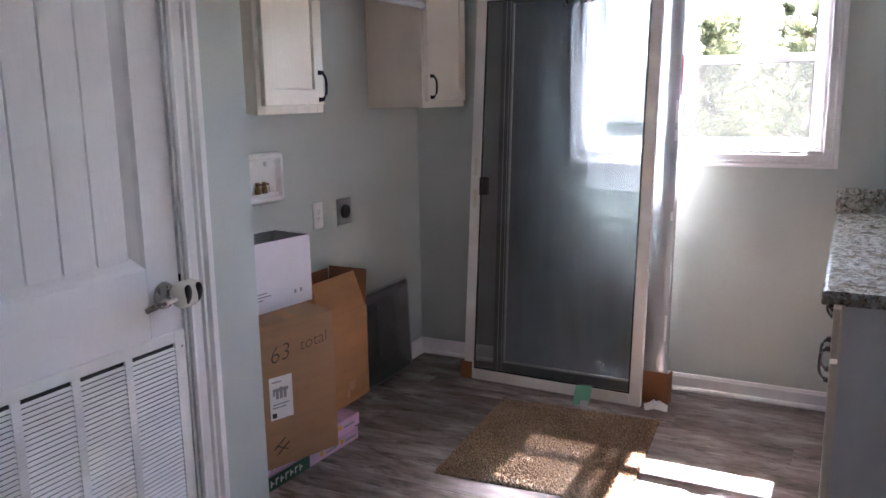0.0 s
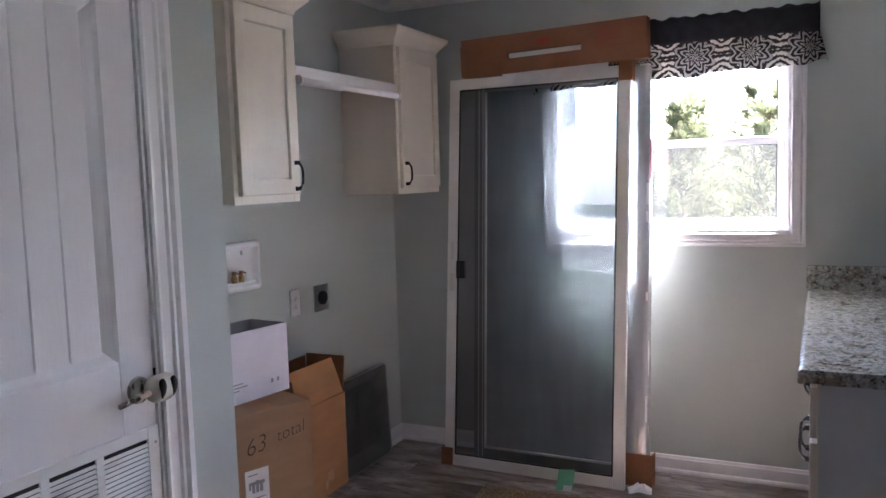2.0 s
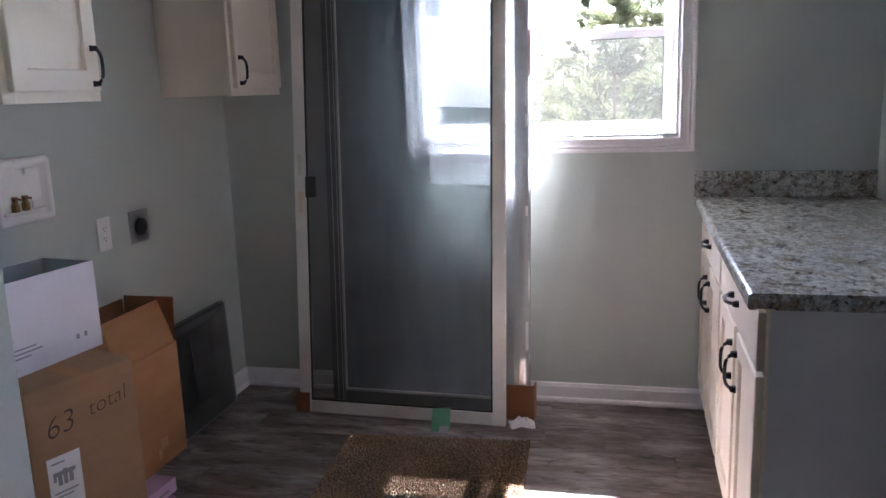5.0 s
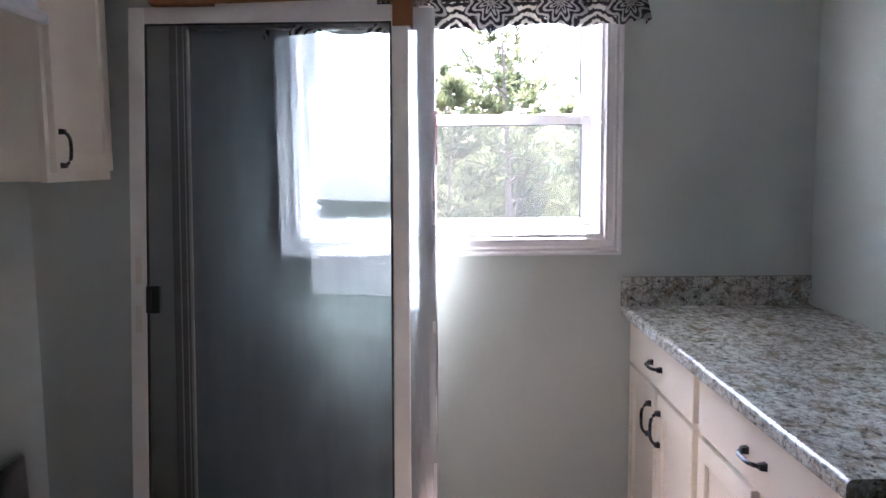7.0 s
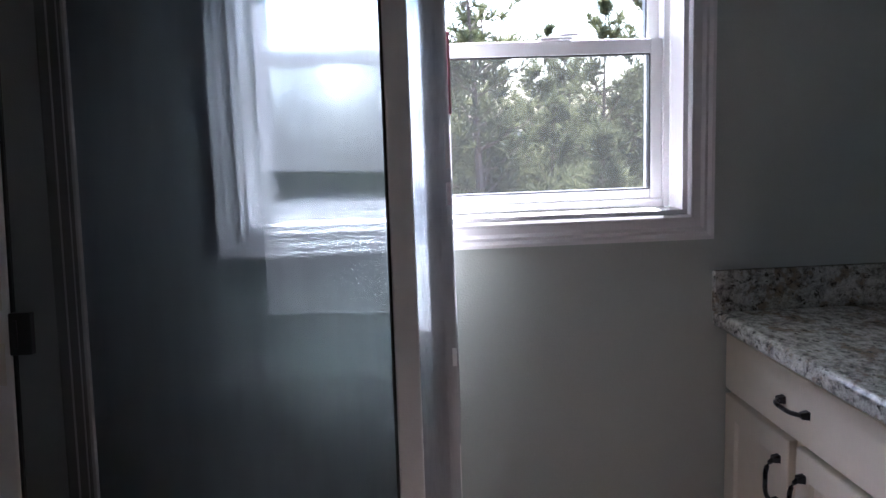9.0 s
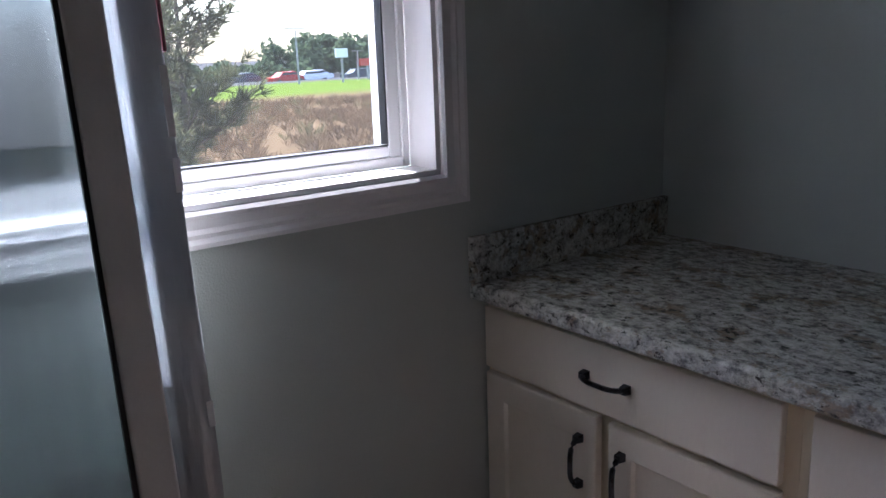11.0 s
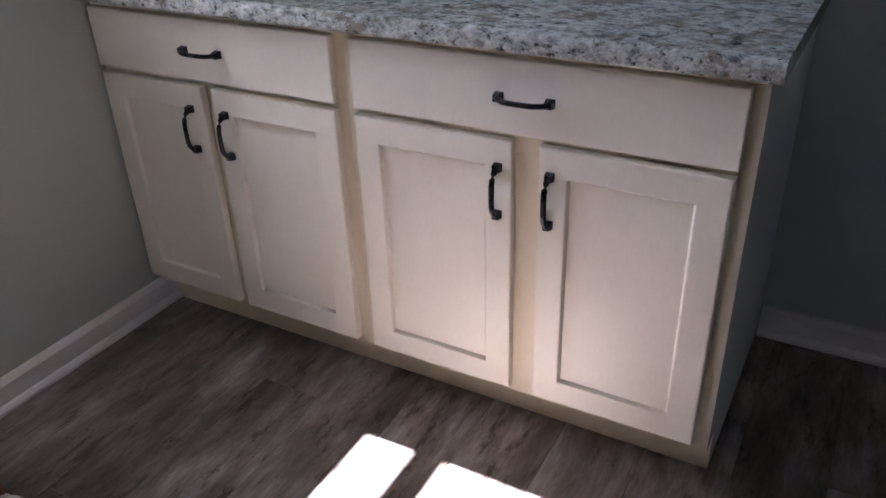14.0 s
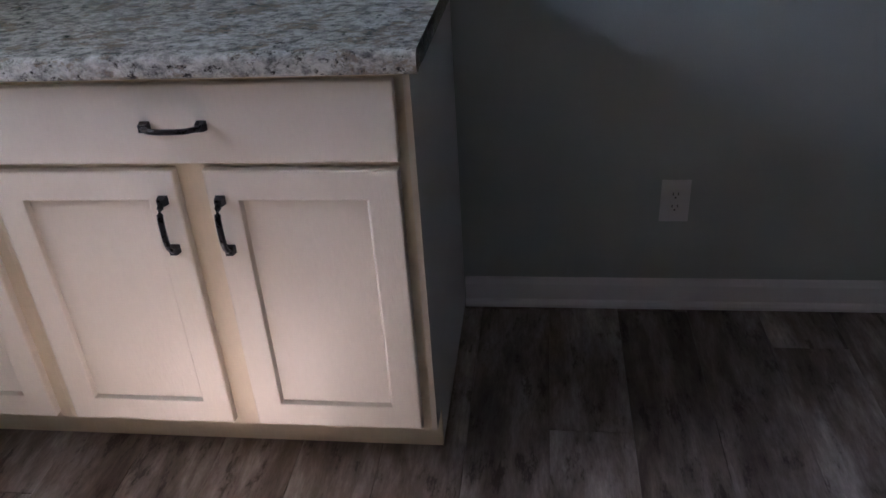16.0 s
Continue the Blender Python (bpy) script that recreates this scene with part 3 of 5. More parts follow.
BASE = [(0, 0.001), (0.024, 0.001), (0.024, 0.010), (0.019, 0.018), (0.012, 0.021), (0.012, 0.068), (0.009, 0.073), (0.006, 0.082), (0, 0.086)]
bm = bmesh.new()
for a, b, n in (((XL + 0.001, YB - 0.001, 0), (0.079, YB - 0.001, 0), (0, -1, 0)), ((XL + 0.001, YC, 0), (XL + 0.001, YB - 0.001, 0), (1, 0, 0)),
                ((XR - 0.001, YS, 0), (XR - 0.001, 2.208, 0), (-1, 0, 0)), ((XD + 0.001, 1.548, 0), (XD + 0.001, YC + 0.012, 0), (1, 0, 0)), ((XL, YC + 0.001, 0), (XD + 0.012, YC + 0.001, 0), (0, 1, 0)),
                ((XD + 0.001, YS, 0), (XD + 0.001, 0.558, 0), (1, 0, 0)), ((OX1 + 0.082, YS + 0.001, 0), (XR, YS + 0.001, 0), (0, 1, 0))):
    profile_run(bm, BASE, a, b, n)
structure("baseboard", bm, TRIM, "white baseboard with a shoe moulding", "baseboard")

# narrow side window, unseen, added so daylight brightens the closet door
bd = thing("window_2", pose(0, 0, 0), "narrow white side window with one clear pane, added unseen to light the closet door", "window", kind="structure")
part("casing", boxes((XR - 0.018, BY0 - 0.06, BZ0 - 0.06, XR, BY0, BZ1 + 0.06), (XR - 0.018, BY1, BZ0 - 0.06, XR, BY1 + 0.06, BZ1 + 0.06), (XR - 0.018, BY0, BZ1, XR, BY1, BZ1 + 0.06), (XR - 0.018, BY0, BZ0 - 0.06, XR, BY1, BZ0), bevel=0.004), TRIM, bd)
part("window_frame", boxes((XR + 0.056, BY0, BZ0, XR + 0.10, BY0 + 0.03, BZ1), (XR + 0.056, BY1 - 0.03, BZ0, XR + 0.10, BY1, BZ1), (XR + 0.056, BY0 + 0.03, BZ0, XR + 0.10, BY1 - 0.03, BZ0 + 0.03), (XR + 0.056, BY0 + 0.03, BZ1 - 0.03, XR + 0.10, BY1 - 0.03, BZ1), bevel=0.003), VINYL, bd)
pane = part("pane", boxes((XR + 0.076, BY0 + 0.028, BZ0 + 0.028, XR + 0.082, BY1 - 0.028, BZ1 - 0.028)), GLASS, bd)
pane.visible_shadow = False
# casing of the added doorway
part("added_doorway_casing", boxes((OX0 - 0.08, YS, 0, OX0, YS + 0.018, OZ + 0.08), (OX1, YS, 0, OX1 + 0.08, YS + 0.018, OZ + 0.08), (OX0, YS, OZ, OX1, YS + 0.018, OZ + 0.08), bevel=0.004), TRIM)
tagged(bpy.data.objects["added_doorway_casing"], "white casing round the added wide doorway", "casing", kind="structure")

# ---- window ----
win = thing("window_1", pose(0, 0, 0), "white vinyl single-hung window with a moulded white casing", "window", kind="structure")
CAS = [(0, 0), (0.012, 0.0), (0.017, 0.006), (0.012, 0.014), (0.012, 0.030), (0.018, 0.038), (0.014, 0.046), (0.020, 0.054), (0.020, 0.062), (0, 0.062)]


def casing(bm, a, b, across, out):
    """A moulded board from a to b: across leads from the opening outward, out into the room."""
    a, b, across, out = Vector(a), Vector(b), Vector(across), Vector(out)
    run = (b - a).normalized()
    rows = []
    for p, s in ((a, -1), (b, 1)):
        rows.append([bm.verts.new(p + across * w + out * o + run * s * w) for o, w in CAS])
    k = len(CAS)
    for i in range(k):
        bm.faces.new((rows[0][i], rows[0][(i + 1) % k], rows[1][(i + 1) % k], rows[1][i]))
    bm.faces.new(rows[0])
    bm.faces.new(rows[1][::-1])


for nm, a, b, ac in (("casing_bottom", (WX0, YB, WZ0), (WX1, YB, WZ0), (0, 0, -1)), ("casing_top", (WX0, YB, WZ1), (WX1, YB, WZ1), (0, 0, 1)),
                     ("casing_side", (WX0, YB, WZ0), (WX0, YB, WZ1), (-1, 0, 0)), ("casing_side", (WX1, YB, WZ0), (WX1, YB, WZ1), (1, 0, 0))):
    bm = bmesh.new()
    casing(bm, a, b, ac, (0, -1, 0))
    part(nm, bm, TRIM, win)
JY = YB + 0.085
part("jamb_lining", boxes((WX0, YB - 0.004, WZ0 + 0.012, WX0 + 0.012, JY, WZ1), (WX1 - 0.012, YB - 0.004, WZ0 + 0.012, WX1, JY, WZ1), (WX0 + 0.012, YB - 0.004, WZ1 - 0.012, WX1 - 0.012, JY, WZ1)), TRIM, win)
part("window_sill", boxes((WX0, YB - 0.004, WZ0, WX1, JY, WZ0 + 0.012), bevel=0.002), TRIM, win)
fx0, fx1, fz0, fz1 = WX0 + 0.012, WX1 - 0.012, WZ0 + 0.012, WZ1 - 0.012
part("window_frame", boxes((fx0, JY, fz0, fx0 + 0.018, JY + 0.07, fz1), (fx1 - 0.018, JY, fz0, fx1, JY + 0.07, fz1), (fx0 + 0.018, JY, fz0, fx1 - 0.018, JY + 0.07, fz0 + 0.022),
                          (fx0 + 0.018, JY, fz1 - 0.028, fx1 - 0.018, JY + 0.07, fz1), bevel=0.003), VINYL, win)
zm = 1.575


def sash(y0, y1, z0, z1, rail_lo, rail_hi, nm):
    x0, x1, s = fx0 + 0.018, fx1 - 0.018, 0.031
    fr = part(nm, boxes((x0, y0, z0, x0 + s, y1, z1), (x1 - s, y0, z0, x1, y1, z1), (x0 + s, y0, z0, x1 - s, y1, z0 + rail_lo), (x0 + s, y0, z1 - rail_hi, x1 - s, y1, z1), bevel=0.003), VINYL, win)
    g = part("pane", boxes((x0 + s - 0.004, (y0 + y1) / 2 - 0.003, z0 + rail_lo - 0.004, x1 - s + 0.004, (y0 + y1) / 2 + 0.003, z1 - rail_hi + 0.004)), GLASS, fr)
    g.visible_shadow = False
    gk = part("gasket", boxes((x0 + s, y0 + 0.002, z0 + rail_lo, x0 + s + 0.003, y1 - 0.002, z1 - rail_hi), (x1 - s - 0.003, y0 + 0.002, z0 + rail_lo, x1 - s, y1 - 0.002, z1 - rail_hi),
                              (x0 + s, y0 + 0.002, z0 + rail_lo, x1 - s, y1 - 0.002, z0 + rail_lo + 0.003), (x0 + s, y0 + 0.002, z1 - rail_hi - 0.003, x1 - s, y1 - 0.002, z1 - rail_hi)), BLACK, fr)


sash(JY + 0.006, JY + 0.034, fz0 + 0.022, zm + 0.018, 0.024, 0.036, "lower_sash")
sash(JY + 0.037, JY + 0.064, zm - 0.018, fz1 - 0.028, 0.034, 0.030, "upper_sash")
sc = part("insect_screen", boxes((fx0 + 0.03, JY + 0.0655, fz0 + 0.02, fx0 + 0.045, JY + 0.0695, zm + 0.01), (fx1 - 0.045, JY + 0.0655, fz0 + 0.02, fx1 - 0.03, JY + 0.0695, zm + 0.01),
                                 (fx0 + 0.045, JY + 0.0655, fz0 + 0.02, fx1 - 0.045, JY + 0.0695, fz0 + 0.035), (fx0 + 0.045, JY + 0.0655, zm - 0.005, fx1 - 0.045, JY + 0.0695, zm + 0.01)), VINYL, win)
bm = bmesh.new()
bm.faces.new([bm.verts.new(p) for p in ((fx0 + 0.04, JY + 0.0675, fz0 + 0.03), (fx1 - 0.04, JY + 0.0675, fz0 + 0.03), (fx1 - 0.04, JY + 0.0675, zm), (fx0 + 0.04, JY + 0.0675, zm))])
part("mesh", bm, WSCREEN, sc, "pale insect mesh")
bm = boxes((-0.44, JY - 0.006, zm + 0.0185, -0.36, JY + 0.030, zm + 0.026), bevel=0.002)
tube(bm, [(-0.405, JY + 0.012, zm + 0.030), (-0.375, JY + 0.004, zm + 0.032), (-0.345, JY + 0.004, zm + 0.032)], 0.006, 0.005)
part("sash_lock", bm, VINYL, win)


# ---- valance over the window ----
def valance():
    th = thing("window_valance", pose(0, 0, 0), "gathered valance with charcoal band and black and cream medallion print", "valance")
    x0, x1, top, mid, low = -1.255, 0.010, 2.135, 2.015, 1.895

    def strip(z_hi, z_lo, rows, hem):
        bm = bmesh.new()
        uvl = bm.loops.layers.uv.new("UVMap")
        cols = 150
        ret = 0.065
        length = (x1 - x0) + 2 * ret
        grid = []
        for j in range(rows + 1):
            line = []
            for i in range(cols + 1):
                s = length * i / cols
                v = j / rows
                z = z_hi + (z_lo - z_hi) * v
                if s < ret:
                    x, y = x0, YB - 0.004 - s
                elif s > length - ret:
                    x, y = x1, YB - 0.004 - (length - s)
                else:
                    x, y = x0 + s - ret, YB - 0.069
                amp = 0.005 + 0.010 * v if z_lo < mid else 0.003
                wv = math.sin(s * 34 + 1.3 * math.sin(s * 9)) + 0.5 * math.sin(s * 71 + 2 * v)
                y -= amp * wv
                if s > length - ret:
                    x += 0.03 * v * (1 if hem else 0)
                if hem:
                    z -= 0.045 * v * (1 - s / length) + 0.006 * v
                    z -= 0.006 * v * math.sin(s * 17 + 0.6) + 0.004 * v * math.sin(s * 41)
                else:
                    z += (0.004 * math.sin(s * 90) + 0.003 * math.sin(s * 53)) * (1 - v)
                line.append((bm.verts.new((x, y, z)), s, z))
            grid.append(line)
        for a, b in zip(grid, grid[1:]):
            for i in range(cols):
                f = bm.faces.new((a[i][0], a[i + 1][0], b[i + 1][0], b[i][0]))
                for lp, q in zip(f.loops, (a[i], a[i + 1], b[i + 1], b[i])):
                    lp[uvl].uv = (q[1] / 0.235, (q[2] - 1.955) / 0.235 + 0.5)
        bmesh.ops.solidify(bm, geom=bm.faces[:], thickness=0.003)
        return bm

    part("band", strip(top, mid, 6, False), CHARC, th, "charcoal rod pocket band", smooth=True)
    part("skirt", strip(mid + 0.006, low, 8, True), PRINT, th, "black and cream medallion print cloth", smooth=True)
    bm = bmesh.new()
    tube(bm, [(x0 + 0.01, YB - 0.046, 2.08), (x1 - 0.01, YB - 0.046, 2.08)], 0.006)
    for x in (x0 + 0.012, x1 - 0.012):
        tube(bm, [(x, YB - 0.046, 2.08), (x, YB - 0.001, 2.08)], 0.006)
    part("curtain_rod", bm, ALU_W, th)


valance()


# ---- closet door with return-air grille ----
def closet_door():
    d = thing("door_1", pose(XD, DY0, 0), "closed white plank-panel closet door with a return-air grille", "door", kind="structure")
    w, z1 = DY1 - DY0, DZ1
    for nm, rows in (("jamb", [(-0.11, 0, 0, 0.001, 0.014, z1), (-0.11, w - 0.014, 0, 0.001, w, z1), (-0.11, 0.014, z1 - 0.014, 0.001, w - 0.014, z1)]),):
        part(nm, boxes(*rows), TRIM, d)
    prof = [(0, 0), (0.010, 0), (0.015, 0.006), (0.012, 0.018), (0.012, 0.044), (0.017, 0.052), (0.014, 0.064), (0.021, 0.076), (0.021, 0.095), (0, 0.095)]
    for a, b, ac in (((0, 0.006, 0.0), (0, 0.006, z1 - 0.006), (0, -1, 0)), ((0, w - 0.006, 0.0), (0, w - 0.006, z1 - 0.006), (0, 1, 0)), ((0, 0.006, z1 - 0.006), (0, w - 0.006, z1 - 0.006), (0, 0, 1))):
        bm = bmesh.new()
        a, b, ac = Vector(a), Vector(b), Vector(ac)
        rows = []
        for p, s in ((a, -1), (b, 1)):
            flat = abs(ac.y) > 0 and s < 0
            rows.append([bm.verts.new(p + ac * q + Vector((o, 0, 0)) + (b - a).normalized() * s * (0 if flat else q)) for o, q in prof])
        for i in range(len(prof)):
            k = (i + 1) % len(prof)
            bm.faces.new((rows[0][i], rows[0][k], rows[1][k], rows[1][i]))
        bm.faces.new(rows[0])
        bm.faces.new(rows[1][::-1])
        part("casing", bm, TRIM, d)
    # leaf: stiles and rails round a sunk field of grooved planks
    l0, l1, zb, zt = 0.017, w - 0.017, 0.012, z1 - 0.017
    s = 0.108
    p0, p1, q0, q1 = l0 + s, l1 - s, 1.015, zt - 0.12
    back = -0.040
    leaf = part("door_leaf", boxes((back, l0, zb, -0.006, p0, zt), (back, p1, zb, -0.006, l1, zt), (back, p0, zb, -0.006, p1, q0), (back, p0, q1, -0.006, p1, zt), bevel=0.0015, seg=1), DOORP, d)
    bm = bmesh.new()
    for a, b, ac in (((-0.014, p0, q0), (-0.014, p1, q0), (0, 0, 1)), ((-0.014, p0, q1), (-0.014, p1, q1), (0, 0, -1)), ((-0.014, p0, q0), (-0.014, p0, q1), (0, 1, 0)), ((-0.014, p1, q0), (-0.014, p1, q1), (0, -1, 0))):
        a, b, ac = Vector(a), Vector(b), Vector(ac)
        run = (b - a).normalized()
        shape = [(0.008, 0), (0.002, 0.010), (-0.004, 0.026), (-0.010, 0.040), (-0.014, 0.040), (-0.014, 0)]
        rows = [[bm.verts.new(p + ac * q + Vector((o, 0, 0)) + run * sg * q) for o, q in shape] for p, sg in ((a, 1), (b, -1))]
        for i in range(len(shape)):
            k = (i + 1) % len(shape)
            bm.faces.new((rows[0][i], rows[0][k], rows[1][k], rows[1][i]))
        bm.faces.new(rows[0])
        bm.faces.new(rows[1][::-1])
    part("panel_moulding", bm, DOORP, leaf)
    a, b, n = p0 + 0.0385, p1 - 0.0385, 5
    for i in range(n):
        u0, u1 = a + (b - a) * i / n, a + (b - a) * (i + 1) / n
        bm = boxes((back + 0.004, u0 + 0.0001, q0 + 0.02, -0.018, u1 - 0.0001, q1 - 0.02))
        es = [e for e in bm.edges if all(abs(v.co.x + 0.018) < 1e-4 for v in e.verts) and abs(e.verts[0].co.y - e.verts[1].co.y) < 1e-4]
        bmesh.ops.bevel(bm, geom=es, offset=0.0038, segments=1, affect="EDGES")
        part("plank", bm, DOORP, leaf)
    # grille: flange, ribs and blades
    g0, g1, z0, zt2 = 0.085, w - 0.020, 0.10, 0.832
    gr = part("return_grille", boxes((-0.006, g0, z0, 0.002, g0 + 0.036, zt2), (-0.006, g1 - 0.036, z0, 0.002, g1, zt2), (-0.006, g0 + 0.036, z0, 0.002, g1 - 0.036, z0 + 0.03), (-0.006, g0 + 0.036, zt2 - 0.03, 0.002, g1 - 0.036, zt2), bevel=0.0018), PLASTIC, d, "white louvred return-air grille")
    # dark sheet puts the shade between blades into colour; the leaf is uncut
    part("blade_gap_shade", boxes((-0.0058, g0 + 0.03, z0 + 0.02, -0.0052, g1 - 0.03, zt2 - 0.02)), DARK, gr)
    ribs = [g1 - 0.036 - 0.153 * i for i in range(1, 5)]
    for y in ribs:
        if y > g0 + 0.05:
            part("rib", boxes((-0.0045, y - 0.012, z0 + 0.03, 0.0012, y + 0.012, zt2 - 0.03), bevel=0.001, seg=1), PLASTIC, gr)
    bm = bmesh.new()
    y0, y1 = g0 + 0.036, g1 - 0.036
    pr = [(-0.0046, 0.0075), (-0.0036, 0.0083), (0.0022, 0.0010), (0.0012, 0.0)]
    rows = [[bm.verts.new((o, y, u)) for o, u in pr] for y in (y0, y1)]
    for i in range(4):
        bm.faces.new((rows[0][i], rows[0][(i + 1) % 4], rows[1][(i + 1) % 4], rows[1][i]))
    bm.faces.new(rows[0])
    bm.faces.new(rows[1][::-1])
    blade = part("blade", bm, PLASTIC, gr)
    z = z0 + 0.032
    first = True
    while z < zt2 - 0.042:
        if first:
            ob, first = blade, False
        else:
            ob = new("blade", blade.data)
            ob.parent = gr
        ob.location = (0, 0, z)
        z += 0.0125
    for y in (g0 + 0.012, g1 - 0.012):
        bm = bmesh.new()
        disc(bm, (0.002, y, zt2 - 0.045), (1, 0, 0), 0.004, 0.0015, 10)
        part("screw", bm, NICKEL, gr)
    # lever set with a child-proof cover
    yh, zh = w - 0.060, 0.935
    bm = bmesh.new()
    disc(bm, (-0.006, yh - 0.012, zh), (1, 0, 0), 0.036, 0.009, 28, 0.033)
    disc(bm, (0.002, yh, zh), (1, 0, 0), 0.013, 0.045, 16)
    lv = part("rose", bm, NICKEL, d, "satin nickel rose", smooth=False)
    bm = bmesh.new()
    tube(bm, [(0.046, yh + 0.012, zh), (0.048, yh - 0.02, zh + 0.001), (0.047, yh - 0.06, zh - 0.002), (0.044, yh - 0.118, zh - 0.012)], [0.010, 0.010, 0.009, 0.007], [0.011, 0.010, 0.009, 0.007], 10)
    part("lever", bm, NICKEL, d, "satin nickel lever", smooth=True)
    bm = bmesh.new()
    tube(bm, [(0.046, yh - 0.030 + 0.090 * i / 10, zh + 0.004) for i in range(11)], [0.028 * math.sqrt(max(0.05, 1 - (i / 5 - 1) ** 4)) for i in range(11)], [0.036 * math.sqrt(max(0.05, 1 - (i / 5 - 1) ** 4)) for i in range(11)], 18)
    cv = part("lever_lock", bm, OFFWHITE, d, "off-white child-proof lever lock", smooth=True)
    for y in (yh - 0.002, yh + 0.036):
        bm = bmesh.new()
        bmesh.ops.create_uvsphere(bm, u_segments=16, v_segments=10, radius=1.0, matrix=pose(0.066, y, zh + 0.006, 0, 12, 0) @ Matrix.Diagonal((0.012, 0.0125, 0.028, 1)))
        part("grip_pad", bm, BLACK, cv, "black oval grip pad", smooth=True)
    part("latch_plate", boxes((-0.008, w - 0.016, zh + 0.015, -0.001, w - 0.012, zh + 0.045)), BRONZE, d)
    for z in (0.2, 1.05, 1.85):
        bm = bmesh.new()
        tube(bm, [(0.002, 0.016, z - 0.045), (0.002, 0.016, z + 0.045)], 0.006)
        part("hinge", bm, NICKEL, d)


closet_door()


# ---- cabinets ----
def pull(parent, centre, along, out, length=0.100):
    """An arched bar pull with square feet. along: the way it runs; out: away from the front."""
    c, a, o = Vector(centre), Vector(along), Vector(out)
    bm = bmesh.new()
    pts = []
    for i in range(13):
        u = i / 12 * 2 - 1
        pts.append(c + a * (u * length / 2) + o * (0.012 + 0.018 * (1 - abs(u) ** 4)))
    tube(bm, pts, 0.0058, 0.0050, 8)
    side = a.cross(o)
    for s in (-1, 1):
        p = c + a * (s * length / 2)
        vs = bmesh.ops.create_cube(bm, size=1.0)["verts"]
        for v in vs:
            k = 0.0085 if v.co.z < 0 else 0.0065
            v.co = p + a * (v.co.x * 2 * k) + side * (v.co.y * 2 * k) + o * ((v.co.z + 0.5) * 0.016)
    return part("pull", bm, BRONZE, parent, "dark bronze arched pull", smooth=False)


def shaker(parent, name, x, y0, y1, z0, z1, s, rail=0.058, face=-1):
    """A framed door with a sunk panel; its face is at x and looks along face (x axis). s: thickness."""
    f = face
    back = x - f * s
    bm = bmesh.new()

    def loop(px, k):
        return [bm.verts.new((px, *q)) for q in ((y0 + k, z0 + k), (y1 - k, z0 + k), (y1 - k, z1 - k), (y0 + k, z1 - k))]

    loops = [loop(back, 0), loop(x - f * 0.0035, 0), loop(x - f * 0.001, 0.0012), loop(x, 0.0038), loop(x, rail - 0.003), loop(x - f * 0.0012, rail - 0.0008), loop(x - f * 0.0094, rail + 0.0035), loop(back, rail + 0.0035)]
    for o, i in zip(loops, loops[1:] + loops[:1]):
        for k in range(4):
            bm.faces.new((o[k], o[(k + 1) % 4], i[(k + 1) % 4], i[k]))
    d = part(name, bm, CREAM, parent)
    part("panel", boxes((x - f * 0.009, y0 + rail + 0.001, z0 + rail + 0.001, back, y1 - rail - 0.001, z1 - rail - 0.001)), CREAM, d)
    return d


def base_cabinet(y0, y1, doors, drawer, pulls_y, end, label):
    c = thing("base_cabinet", pose(0, 0, 0), label, "cabinet", "base cabinets under the counter")
    s = 0.018
    fx = 0.021
    part("body", boxes((fx + 0.02, y0, 0.10, XR - 0.002, y0 + s, 0.875), (fx + 0.02, y1 - s, 0.10, XR - 0.002, y1, 0.875), (fx + 0.02, y0 + s, 0.10, XR - 0.002, y1 - s, 0.118), (XR - 0.02, y0 + s, 0.118, XR - 0.002, y1 - s, 0.875)),
         CREAM, c)
    m0, m1 = doors[0][1], doors[1][0]
    st0, st1 = drawer[0] + 0.014, drawer[1] - 0.014
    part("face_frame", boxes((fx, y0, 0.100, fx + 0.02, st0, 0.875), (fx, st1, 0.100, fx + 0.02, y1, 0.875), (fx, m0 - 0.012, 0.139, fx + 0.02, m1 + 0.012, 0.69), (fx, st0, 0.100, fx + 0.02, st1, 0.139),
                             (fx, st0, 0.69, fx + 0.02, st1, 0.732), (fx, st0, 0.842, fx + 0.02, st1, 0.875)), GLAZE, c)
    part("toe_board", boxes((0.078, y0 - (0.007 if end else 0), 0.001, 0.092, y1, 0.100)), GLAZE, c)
    if end:
        part("end_panel", boxes((fx + 0.004, y0 - 0.007, 0.1, XR - 0.004, y0 - 0.0005, 0.875), (0.0925, y0 - 0.007, 0.001, XR - 0.004, y0 - 0.0005, 0.1)), GREYEND, c, "grey-white end panel")
        part("end_stile", boxes((fx - 0.001, y0 - 0.007, 0.1, fx + 0.004, y0 + 0.004, 0.875)), CREAM, c)
    dr = part("drawer_front", boxes((0, drawer[0], 0.716, 0.0195, drawer[1], 0.858), bevel=0.003, seg=2), CREAM, c)
    pull(dr, (0, (drawer[0] + drawer[1]) / 2, 0.787), (0, 1, 0), (-1, 0, 0))
    for (a, b), hy in zip(doors, pulls_y):
        d = shaker(c, "cabinet_door", 0, a, b, 0.119, 0.702, 0.0195)
        pull(d, (0, hy, 0.597), (0, 0, 1), (-1, 0, 0))
    return c


base_cabinet(2.218, 3.020, [(2.239, 2.586), (2.640, 2.996)], (2.236, 2.996), (2.5615, 2.668), True, "cream painted base cabinet with drawer and two doors, open end")
base_cabinet(3.0205, 3.752, [(3.044, 3.388), (3.419, 3.742)], (3.044, 3.742), (3.352, 3.458), False, "cream painted base cabinet with drawer and two doors by the wall")

